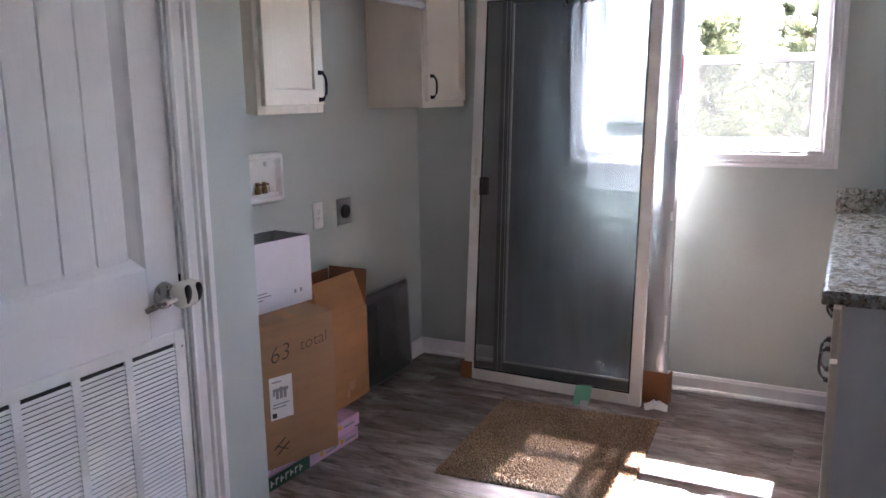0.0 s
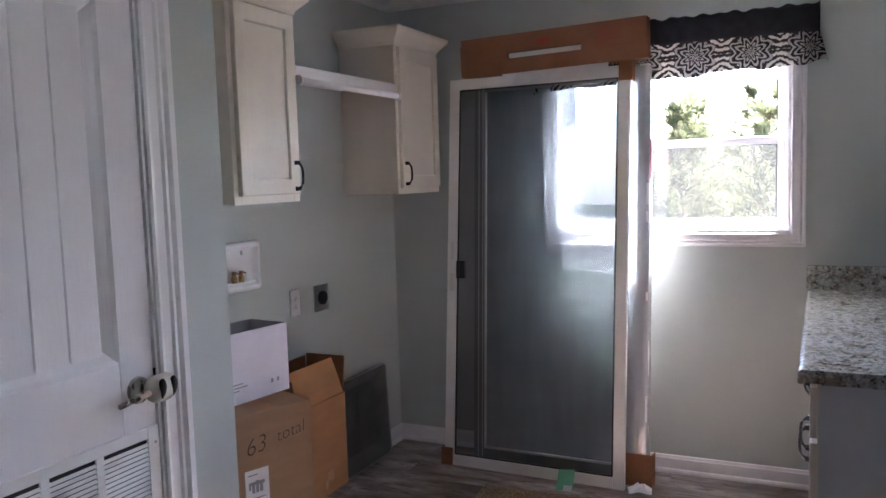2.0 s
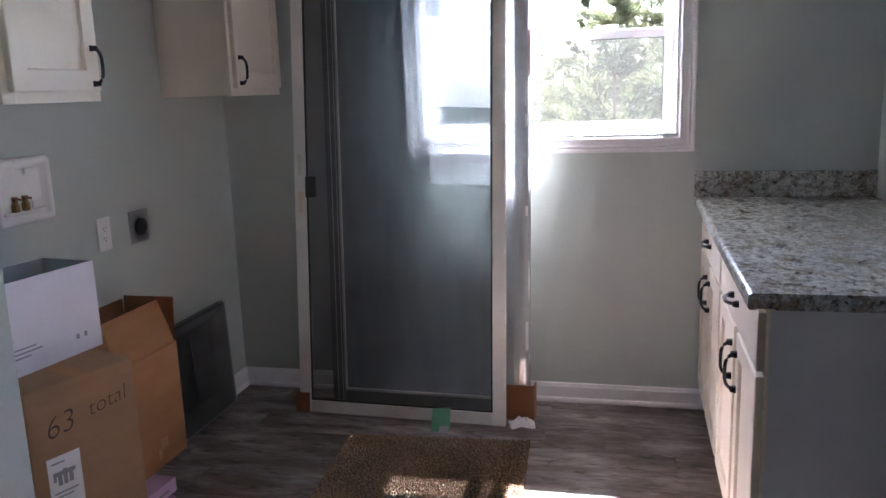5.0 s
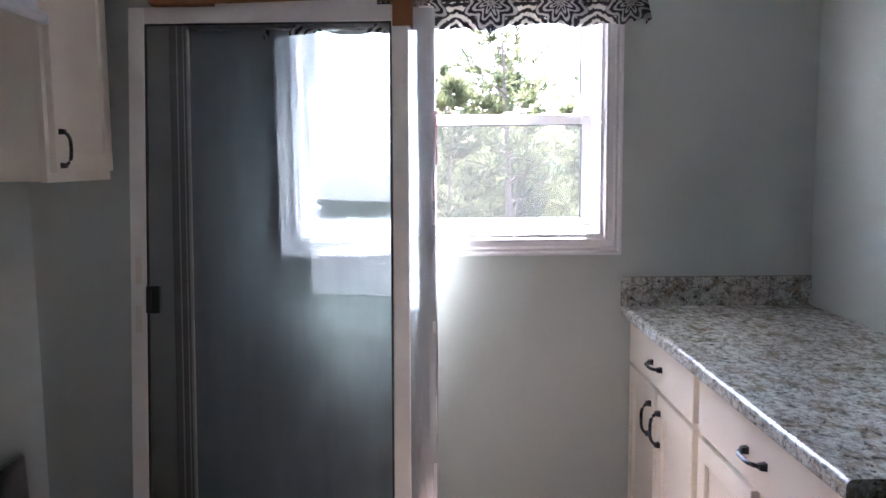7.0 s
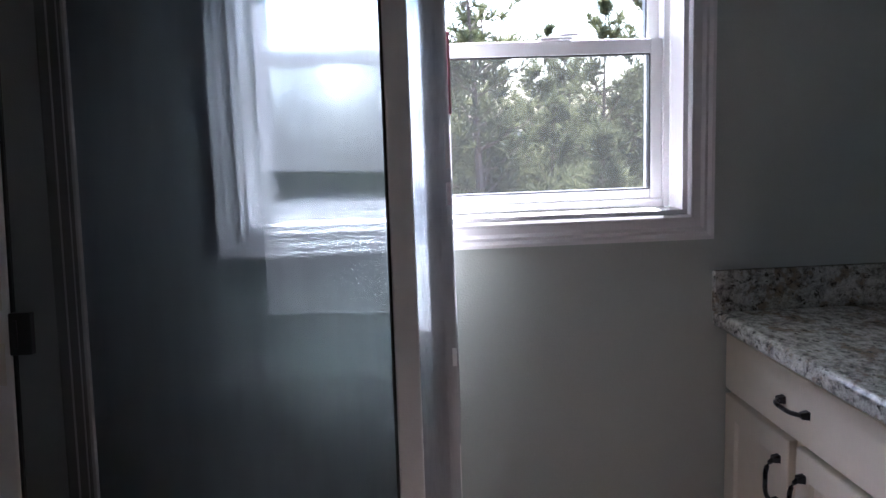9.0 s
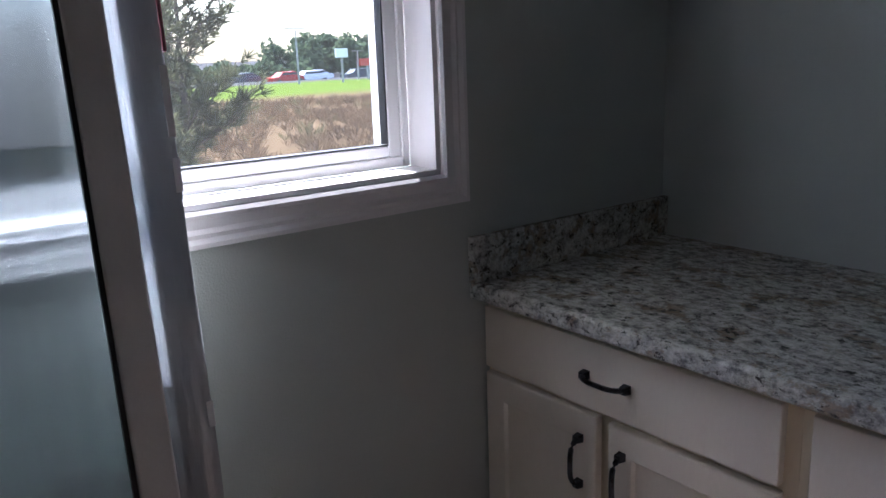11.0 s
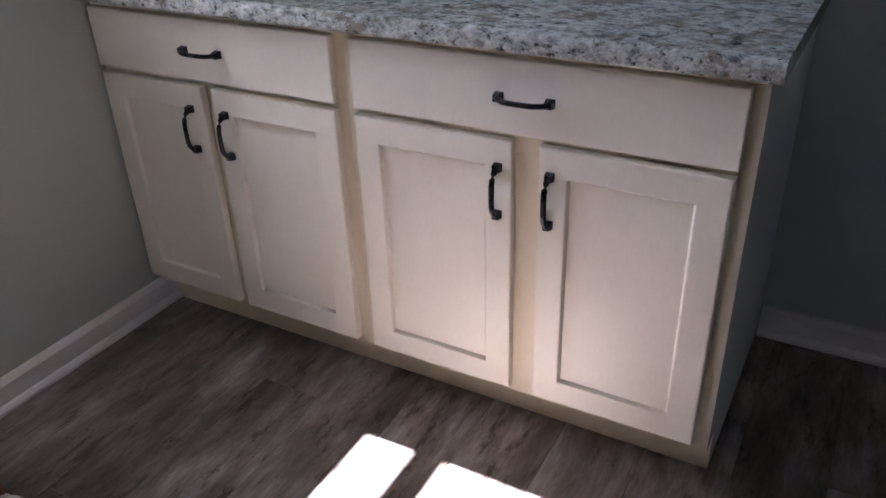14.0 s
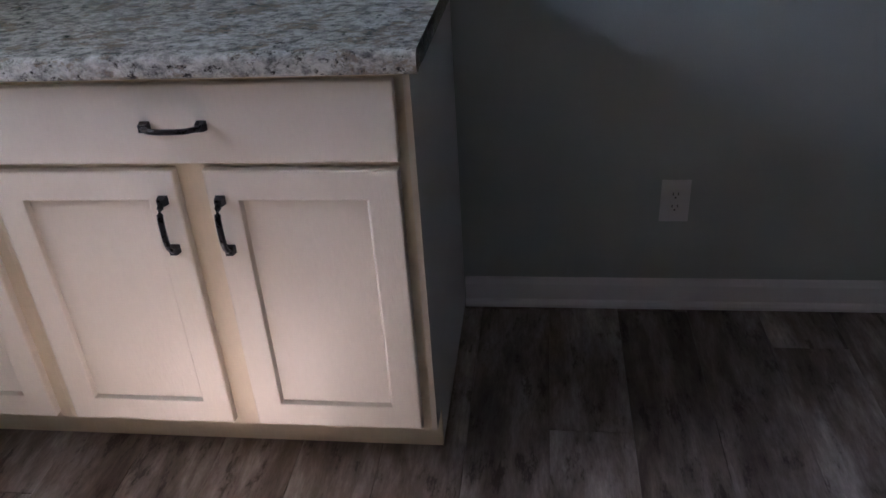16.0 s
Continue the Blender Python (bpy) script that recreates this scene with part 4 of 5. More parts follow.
bm = bmesh.new()
prof = [(0.004, 0.0), (0.001, 0.003), (0.0, 0.007)] + [(0.013 - 0.013 * math.cos(q), 0.025 + 0.013 * math.sin(q)) for q in (0, 0.26, 0.52, 0.79, 1.05, 1.31, 1.5708)] + [ (0.662, 0.038), (0.662, 0.0), (0.06, 0.0), (0.058, 0.003), (0.02, 0.003), (0.018, 0.0)]
y0, y1 = 2.190, YB - 0.002
rows = [[bm.verts.new((-0.030 + o, y, 0.8765 + u)) for o, u in prof] for y in (y0, y1)]
for i in range(len(prof)):
    k = (i + 1) % len(prof)
    bm.faces.new((rows[0][i], rows[0][k], rows[1][k], rows[1][i]))
bm.faces.new(rows[0])
bm.faces.new(rows[1][::-1])
for v in bm.verts:
    v.co.x = min(v.co.x, XR - 0.002)
ct = thing("countertop", pose(0, 0, 0), "speckled grey and brown granite-look laminate countertop", "countertop")
part("top", bm, GRANITE, ct)
part("backsplash", boxes((-0.034, YB - 0.021, 0.9148, XR - 0.002, YB - 0.002, 1.017), bevel=0.002), GRANITE, ct)


def wall_cabinet(y0, y1, near, label, z0=1.378, z1=2.085):
    c = thing("wall_cabinet", pose(0, 0, 0), label, "cabinet", "wall cabinets over the laundry")
    xf, fx = -1.777, -1.797
    bm = bmesh.new()
    hoop = [(y0, z0 + 0.004), (y0, z1), (y1, z1), (y1, z0 + 0.004), (y1 - 0.016, z0 + 0.004), (y1 - 0.016, z1 - 0.016), (y0 + 0.016, z1 - 0.016), (y0 + 0.016, z0 + 0.004)]
    ends = [[bm.verts.new((px, *q)) for q in hoop] for px in (XL + 0.002, fx - 0.018)]
    for i in range(8):
        bm.faces.new((ends[0][i], ends[0][(i + 1) % 8], ends[1][(i + 1) % 8], ends[1][i]))
    bm.faces.new(ends[0])
    bm.faces.new(ends[1][::-1])
    bmesh.ops.recalc_face_normals(bm, faces=bm.faces)
    part("body", bm, CREAM, c)
    part("bottom", boxes((XL + 0.002, y0 + 0.0162, z0 + 0.012, fx - 0.0182, y1 - 0.0162, z0 + 0.026)), CREAM_IN, c, "bare wood-toned underside")
    part("face_frame", boxes((fx - 0.018, y0 - 0.002, z0, fx, y0 + 0.036, z1), (fx - 0.018, y1 - 0.036, z0, fx, y1 + 0.002, z1), (fx - 0.018, y0 + 0.036, z0, fx, y1 - 0.036, z0 + 0.036), (fx - 0.018, y0 + 0.036, z1 - 0.036, fx, y1 - 0.036, z1), bevel=0.001, seg=1), CREAM, c)
    d = shaker(c, "cabinet_door", xf, y0 + 0.020, y1 - 0.018, z0 + 0.030, z1 - 0.014, 0.0195, 0.056, face=1)
    pull(d, (xf, y0 + 0.048 if near else y1 - 0.044, z0 + 0.098), (0, 0, 1), (1, 0, 0), 0.098)
    cp = [(0, 0), (0.006, 0), (0.010, 0.014), (0.020, 0.026), (0.036, 0.042), (0.050, 0.056), (0.056, 0.066), (0.056, 0.078), (0, 0.078)]
    bm = bmesh.new()
    xa, xb, ya, yb, zz = XL + 0.002, fx, y0 - 0.002, y1 + 0.002, z1 - 0.004
    yw = min(yb + 0.056, YB - 0.003) - yb
    rows = []
    for px, py, sx, sy in ((xa, ya, 0, -1), (xb, ya, 1, -1), (xb, yb, 1, 1), (xa, yb, 0, 1)):
        k = yw / 0.056 if sy > 0 else 1.0
        rows.append([bm.verts.new((px + sx * o, py + sy * o * k, zz + u)) for o, u in cp])
    for a, b in zip(rows, rows[1:]):
        for i in range(len(cp)):
            j = (i + 1) % len(cp)
            bm.faces.new((a[i], a[j], b[j], b[i]))
    bm.faces.new(rows[0])
    bm.faces.new(rows[-1][::-1])
    bm.faces.new((rows[0][7], rows[1][7], rows[2][7], rows[3][7]))
    part("crown", bm, CREAM, c)
    return c


wall_cabinet(2.083, 2.462, False, "cream wall cabinet with one door and crown, by the closet corner")
wall_cabinet(3.262, 3.705, True, "cream wall cabinet with one door and crown, in the corner")

sh = thing("hanging_shelf_rod", pose(0, 0, 0), "white wire-free shelf with a hanging rod between cabinets", "shelf rod")
part("shelf", boxes((XL + 0.002, 2.463, 1.884, -1.80, 3.261, 1.898), bevel=0.003), TRIM, sh)
part("fascia", boxes((-1.80, 2.466, 1.835, -1.794, 3.258, 1.890), bevel=0.002), TRIM, sh)
bm = bmesh.new()
tube(bm, [(-1.782, 2.464, 1.838), (-1.782, 3.260, 1.838)], 0.0135, sides=16)
part("rod", bm, TRIM, sh, "white round hanging rod", smooth=True)
for y, s in ((2.464, 1), (3.260, -1)):
    bm = bmesh.new()
    disc(bm, (-1.782, y, 1.838), (0, s, 0), 0.020, 0.010, 20)
    part("rod_socket", bm, PLASTIC, sh)


# ---- wall plates and laundry fittings ----
def plate(label, m, w=0.072, h=0.117, kind_of="outlet"):
    t = thing("wall_outlet", m, label, "outlet")
    part("cover", boxes((-w / 2, -0.006, -h / 2, w / 2, -0.0005, h / 2), bevel=0.0025), PLASTIC, t)
    part("insert", boxes((-0.0165, -0.0075, -0.033, 0.0165, -0.0058, 0.033), bevel=0.001, seg=1), PLASTIC, t)
    for s in (-1, 1):
        z = s * 0.017
        part("socket", boxes((-0.0075, -0.0082, z + 0.000, -0.0055, -0.0072, z + 0.008), (0.0055, -0.0082, z + 0.001, 0.0075, -0.0072, z + 0.008), (-0.002, -0.0082, z - 0.008, 0.002, -0.0072, z - 0.004)), BLACK, t, "dark slots")
    for s in (-1, 1):
        bm = bmesh.new()
        disc(bm, (0, -0.006, s * 0.048), (0, -1, 0), 0.003, 0.001, 8)
        part("screw", bm, PLASTIC, t)
    return t


plate("white duplex wall outlet above the counter", pose(XR, 2.992, 1.134, 0, 0, -90))
plate("white duplex wall outlet low on the wall", pose(XR, 1.668, 0.318, 0, 0, -90))
plate("white outlet plate on the laundry wall", pose(XL, 2.808, 0.915, 0, 0, 90))


def dryer_outlet():
    t = thing("dryer_outlet", pose(XL, 3.016, 0.908, 0, 0, 90), "black dryer outlet in a steel plate", "outlet")
    part("cover", boxes((-0.058, -0.007, -0.062, 0.058, -0.0005, 0.062), bevel=0.003), CHROME, t, "brushed steel plate")
    bm = bmesh.new()
    disc(bm, (0, -0.0068, 0), (0, -1, 0), 0.033, 0.012, 28, 0.031)
    r = part("receptacle", bm, BLACK, t, "round black receptacle")
    part("slot", boxes((-0.012, -0.0200, -0.010, -0.009, -0.0186, 0.010), (0.009, -0.0200, -0.010, 0.012, -0.0186, 0.010), (-0.004, -0.0200, -0.018, 0.004, -0.0186, -0.014)), DARK, r)


dryer_outlet()


def washer_box():
    """A moulded box: a broad rounded flange, then a dished recess with the valves on its floor."""
    t = thing("washer_outlet_box", pose(XL, 2.440, 1.118, 0, 0, 90), "white recessed washer box with brass hose valves", "washer box")
    w, h = 0.118, 0.100

    def ring(a, b, y, r, n=5):
        pts = []
        for cx, cz, a0 in ((a - r, b - r, 0), (-a + r, b - r, 90), (-a + r, -b + r, 180), (a - r, -b + r, 270)):
            for i in range(n + 1):
                q = radians(a0 + 90 * i / n)
                pts.append((cx + r * math.cos(q), y, cz + r * math.sin(q)))
        return pts

    bm = bmesh.new()
    loops = [ring(w, h, -0.0005, 0.016), ring(w, h, -0.018, 0.016), ring(w - 0.004, h - 0.004, -0.024, 0.014), ring(w - 0.017, h - 0.017, -0.024, 0.012), ring(w - 0.021, h - 0.021, -0.021, 0.010), ring(w - 0.030, h - 0.030, -0.002, 0.008)]
    vs = [[bm.verts.new(p) for p in l] for l in loops]
    k = len(vs[0])
    for a, b in zip(vs, vs[1:]):
        for i in range(k):
            bm.faces.new((a[i], b[i], b[(i + 1) % k], a[(i + 1) % k]))
    bm.faces.new(vs[-1][::-1])
    bmesh.ops.recalc_face_normals(bm, faces=bm.faces)
    ob = part("rim", bm, PLASTIC, t)
    for f in ob.data.polygons:
        f.use_smooth = len(f.vertices) == 4
    part("shelf", boxes((-w + 0.031, -0.018, -h + 0.030, w - 0.031, -0.0026, -h + 0.040), bevel=0.002), PLASTIC, t)
    part("hose_fitting", boxes((0.015, -0.016, h - 0.052, 0.062, -0.0026, h - 0.033), bevel=0.003), PLASTIC, t)
    for x in (-0.038, 0.004):
        bm = bmesh.new()
        disc(bm, (x, -0.012, -0.036), (0, 0, 1), 0.009, 0.022, 12)
        disc(bm, (x, -0.012, -0.060), (0, 0, 1), 0.012, 0.024, 8)
        v = part("valve", bm, BRASS, t, "brass hose valve")
        bm = bmesh.new()
        tube(bm, [(x - 0.017, -0.024, -0.022), (x, -0.021, -0.020), (x + 0.014, -0.023, -0.024)], 0.0045, 0.0035, 8)
        part("valve_handle", bm, DULLRED, v, "dull red-brown handle")
    part("inlet_tag", boxes((0.034, -0.014, -0.058, 0.066, -0.009, -0.034), bevel=0.002), PAPER, t)


washer_box()


def drain_pan():
    t = thing("drain_pan", pose(-2.046, 3.222, 0.001, 0, -2.2, 0), "dark grey metal drain pan leaning on its side", "pan")
    w, h, d = 0.31, 0.482, 0.033

    def ring(y, z0, z1, x, r, n=5):
        pts = []
        for cy, cz, a0 in ((y - r, z1 - r, 0), (-y + r, z1 - r, 90), (-y + r, z0 + r, 180), (y - r, z0 + r, 270)):
            for i in range(n + 1):
                a = radians(a0 + 90 * i / n)
                pts.append((x, cy + r * math.cos(a), cz + r * math.sin(a)))
        return pts

    bm = bmesh.new()
    loops = [ring(w, 0, h, -0.006, 0.02), ring(w, 0, h, 0.0, 0.02), ring(w - 0.004, 0.004, h - 0.004, 0.006, 0.02), ring(w - 0.018, 0.018, h - 0.018, 0.004, 0.02),
             ring(w - 0.026, 0.026, h - 0.026, -0.003, 0.025), ring(w - 0.075, 0.070, h - 0.060, -d + 0.004, 0.035), ring(w - 0.085, 0.080, h - 0.070, -d, 0.035)]
    vs = [[bm.verts.new(p) for p in l] for l in loops]
    k = len(vs[0])
    for a, b in zip(vs, vs[1:]):
        for i in range(k):
            bm.faces.new((a[i], a[(i + 1) % k], b[(i + 1) % k], b[i]))
    bm.faces.new(vs[-1])
    bmesh.ops.recalc_face_normals(bm, faces=bm.faces)
    ob = part("tray", bm, PAN, t, smooth=False)
    for f in ob.data.polygons:
        f.use_smooth = len(f.vertices) == 4
    for y in (-0.10, 0.06):
        bm = bmesh.new()
        tube(bm, [(-d + 0.001, y, 0.11), (-d + 0.001, y, h - 0.10)], 0.004, 0.006, 6)
        part("stiffening_rib", bm, PAN, t, smooth=True)
    bm = bmesh.new()
    edge = ring(w - 0.002, 0.002, h - 0.002, 0.0045, 0.02)
    tube(bm, edge + edge[:1], 0.0035, 0.0035, 6, caps=False)
    part("rolled_rim", bm, CHROME, t, "lighter rolled metal rim", smooth=True)


drain_pan()


# ---- cartons stacked in the laundry corner ----
def carton_sheet(w, d, h, t=0.004):
    """The four sides and floor of an open carton, centred on x, y."""
    bm = bmesh.new()
    rings = [[bm.verts.new((sx * (w / 2 - k), sy * (d / 2 - k), z)) for sx, sy in ((-1, -1), (1, -1), (1, 1), (-1, 1))] for k, z in ((0, 0), (0, h), (t, h), (t, t))]
    for a, b in zip(rings, rings[1:]):
        for i in range(4):
            bm.faces.new((a[i], a[(i + 1) % 4], b[(i + 1) % 4], b[i]))
    bm.faces.new(rings[0][::-1])
    bm.faces.new(rings[-1])
    return bm


def hinged(length, depth, t, at, yaw, open_deg):
    """A flap of that length and depth, its hinge at the pose (at, yaw), opened from level by open_deg."""
    bm = boxes((0, 0, 0, depth, length, t))
    m = pose(*at, 0, 0, yaw) @ pose(0, -length / 2, 0, 0, -open_deg, 0)
    bmesh.ops.transform(bm, matrix=m, verts=bm.verts)
    return bm


def flooring_pack(z, y0, y1, x1, end_mat, label, turn):
    t = thing("flooring_pack", pose(-1.96, 2.35, z, 0, 0, turn), label, "box", "flooring packs under the cartons")
    a, b = y0 - 2.35, y1 - 2.35
    xa, xb = -0.125, x1 + 1.96
    part("carton", boxes((xa, a, 0.0005, xb, b, 0.0515), bevel=0.003), PINK, t)
    part("end_label", boxes((xb - 0.006, a - 0.001, -0.0, xb + 0.001, a + 0.27, 0.052), bevel=0.0008, seg=1), end_mat, t)
    for i, y in enumerate((a + 0.37, a + 0.50)):
        part("print_bar", boxes((xb, y, 0.016, xb + 0.0008, y + 0.07, 0.026)), INKG, t)
        bm = bmesh.new()
        disc(bm, (xb - 0.001, y - 0.025, 0.026), (1, 0, 0), 0.012, 0.0025, 14)
        part("print_spot", bm, YELL, t)
    for i in range(7):
        y = a + 0.045 + i * 0.027
        part("letter_bar", boxes((xb + 0.0012, y, 0.014, xb + 0.002, y + 0.006, 0.040), (xb + 0.0012, y + 0.006, 0.034 if i % 2 else 0.024, xb + 0.002, y + 0.018, 0.040 if i % 2 else 0.030)), INKW, t)
    return t


flooring_pack(0.0, 2.02, 2.610, -1.800, GREEN, "pink flooring carton with a dark green end label, on the floor", -3.5)
flooring_pack(0.052, 2.03, 2.640, -1.815, PINK, "pink flooring carton stacked on another carton", -3.5)


def big_carton():
    t = thing("cardboard_box", pose(-1.872, 2.205, 0.1045, 0, 0, -20), "tall brown cardboard box marked 63 total", "box", "cartons in the laundry corner")
    w, d, h = 0.27, 0.33, 0.545
    part("carton", boxes((-w + 0.14, -d / 2, 0, 0.14, d / 2, h), bevel=0.004), CARD, t)
    part("tape", boxes((-w + 0.145, -0.025, h, 0.135, 0.025, h + 0.0008)), CARD2, t, "brown packing tape")
    flat_text("63", 0.088, INKP, t, pose(0.1406, -0.118, 0.395, 90, 0, 90) @ pose(0, 0, 0, 0, 0, 7), "writing", 0.25)
    flat_text("total", 0.066, INKP, t, pose(0.1406, 0.010, 0.420, 90, 0, 90) @ pose(0, 0, 0, 0, 0, 7), "writing", 0.2)
    lb = part("shipping_label", boxes((0.140, -0.125, 0.185, 0.1410, -0.030, 0.345)), PAPER, t, "white shipping label")
    part("label_print", boxes((0.1411, -0.112, 0.275, 0.1415, -0.104, 0.300), (0.1411, -0.100, 0.262, 0.1415, -0.088, 0.302), (0.1411, -0.084, 0.262, 0.1415, -0.072, 0.306), (0.1411, -0.068, 0.262, 0.1415, -0.056, 0.302), (0.1411, -0.112, 0.290, 0.1415, -0.048, 0.302)), INKG, lb)
    for r in ((-0.115, 0.240, -0.045, 0.244), (-0.115, 0.228, -0.060, 0.232), (-0.115, 0.325, -0.075, 0.329)):
        part("label_line", boxes((0.1411, r[0], r[1], 0.1415, r[2], r[3])), INKG, lb)
    part("label_code", boxes((0.1411, -0.118, 0.192, 0.1415, -0.100, 0.210)), INK, lb)
    bm = bmesh.new()
    for a, b in (((0.1412, -0.11, 0.085), (0.1412, -0.06, 0.060)), ((0.1412, -0.105, 0.050), (0.1412, -0.055, 0.088)), ((0.1412, -0.12, 0.070), (0.1412, -0.07, 0.108))):
        tube(bm, [a, b], 0.0012, 0.0026, 4)
    part("writing", bm, INK, t)


big_carton()


def white_carton():
    t = thing("white_box", pose(-1.975, 2.245, 0.6505, 0, 0, -8), "open white product carton on the brown box", "box", "cartons in the laundry corner")
    w, d, h = 0.20, 0.36, 0.262
    part("carton", carton_sheet(w, d, h), CARD_W, t)
    part("lining", boxes((-w / 2 + 0.0045, -d / 2 + 0.0045, 0.05, -w / 2 + 0.006, d / 2 - 0.0045, h - 0.001), (-w / 2 + 0.0045, d / 2 - 0.006, 0.05, w / 2 - 0.005, d / 2 - 0.0045, h - 0.001)), CARD_G, t, "grey inner faces")
    x = w / 2
    for z, l in ((0.155, 0.02), (0.140, 0.022), (0.100, 0.04), (0.072, 0.11), (0.060, 0.13), (0.048, 0.09)):
        part("print_line", boxes((x, -0.165, z, x + 0.0006, -0.165 + l, z + 0.004)), INKG, t)
    for q in (0.085, 0.115):
        part("print_mark", boxes((x, q, 0.045, x + 0.0006, q + 0.011, 0.060)), INKG, t)


white_carton()


def open_carton():
    t = thing("cardboard_box", pose(-1.985, 2.675, 0.1045, 0, 0, 0), "open orange-brown cardboard box with raised flaps", "box", "cartons in the laundry corner")
    w, d, h = 0.205, 0.35, 0.415
    part("carton", carton_sheet(w, d, h, 0.005), CARD2, t)
    part("flap", hinged(d - 0.004, 0.162, 0.004, (w / 2 - 0.004, 0, h), 0, 111), CARD2, t)
    # shade inside the box is put into these two flaps' darker colour
    part("flap", hinged(d - 0.004, 0.150, 0.004, (-w / 2 + 0.004, 0, h), 180, 88), CARD3, t, "inner flap with its shade put into darker board")
    part("flap", hinged(w - 0.006, 0.16, 0.004, (0, d / 2 - 0.004, h), 90, 84), CARD3, t, "end flap with its shade put into darker board")
    part("flap", hinged(w - 0.006, 0.14, 0.004, (0, -d / 2 + 0.004, h), -90, 75), CARD2, t)
    part("print_mark", boxes((w / 2, 0.02, 0.06, w / 2 + 0.0006, 0.06, 0.10), (w / 2, 0.0, 0.03, w / 2 + 0.0006, 0.018, 0.07)), material("pale_print", (0.46, 0.27, 0.15), 0.8, vary=0.2, scale=80), t)


open_carton()


# ---- doors leaning under the window ----
def lean(x0, y0, x1, y1, ytop0, height):
    """The pose of a panel: local x along its foot, local z up its face, y to its back."""
    a, b = Vector((x0, y0, 0)), Vector((x1, y1, 0))
    x = (b - a).normalized()
    up = Vector((0, ytop0 - y0, height)).normalized()
    up = (up - x * up.dot(x)).normalized()
    y = up.cross(x)
    m = Matrix((x, y, up)).transposed().to_4x4()
    m.translation = a
    return m


def screen_door():
    m = lean(-1.698, 3.462, -0.776, 3.432, 3.655, 1.935)
    m.translation.z = 0.0015
    t = thing("screen_door", m, "white framed sliding screen door leaning by the window", "screen door")
    w, h, s, d = 0.920, 1.948, 0.054, 0.028
    for nm, r in (("stile", (0, 0, 0, s, d, h)), ("stile", (w - s, 0, 0, w, d, h)), ("rail", (s, 0, 0.0, w - s, d, s)), ("rail", (s, 0, h - s, w - s, d, h))):
        part(nm, boxes(r, bevel=0.004), ALU_W, t)
    part("spline", boxes((s - 0.001, 0.004, s, s + 0.007, 0.012, h - s), (w - s - 0.007, 0.004, s, w - s + 0.001, 0.012, h - s), (s + 0.007, 0.004, s, w - s - 0.007, 0.012, s + 0.007), (s + 0.007, 0.004, h - s - 0.007, w - s - 0.007, 0.012, h - s)), BLACK, t)
    bm = bmesh.new()
    bm.faces.new([bm.verts.new(p) for p in ((s + 0.004, 0.009, s + 0.004), (w - s - 0.004, 0.009, s + 0.004), (w - s - 0.004, 0.009, h - s - 0.004), (s + 0.004, 0.009, h - s - 0.004))])
    part("mesh", bm, SCREEN, t, "fine grey insect mesh")
    lt = part("latch", boxes((s + 0.002, -0.014, 0.945, s + 0.048, 0.0085, 1.035), bevel=0.003), BLACK, t, "black latch block")
    part("latch_grip", boxes((s + 0.014, -0.021, 0.960, s + 0.022, -0.0138, 1.020), bevel=0.002), BLACK, lt)
    for z0, z1 in ((0.88, 0.97), (1.04, 1.13)):
        part("sticker", boxes((0.018, -0.0012, z0, 0.040, -0.0002, z1)), TAPE, t, "faded paper sticker")
    for x0, z0, x1, z1 in ((0.29, 1.935, 0.82, 1.975), (0.34, 1.900, 0.60, 1.938)):
        bm = bmesh.new()
        n = 14
        for i in range(n):
            xa, xb = x0 + (x1 - x0) * i / n, x0 + (x1 - x0) * (i + 1) / n
            ja, jb = 0.006 * math.sin(i * 1.7), 0.006 * math.sin((i + 1) * 1.7)
            q = [bm.verts.new(p) for p in ((xa, -0.004 + ja * 0.4, z0 + ja), (xb, -0.004 + jb * 0.4, z0 + jb), (xb, -0.006 - jb * 0.4, z1 + ja), (xa, -0.006 - ja * 0.4, z1 + ja * 0.7))]
            bm.faces.new(q)
        bmesh.ops.remove_doubles(bm, verts=bm.verts, dist=0.0005)
        bmesh.ops.solidify(bm, geom=bm.faces[:], thickness=0.001)
        part("torn_tape", bm, PAPER, t, "torn white tape")
    return t, m


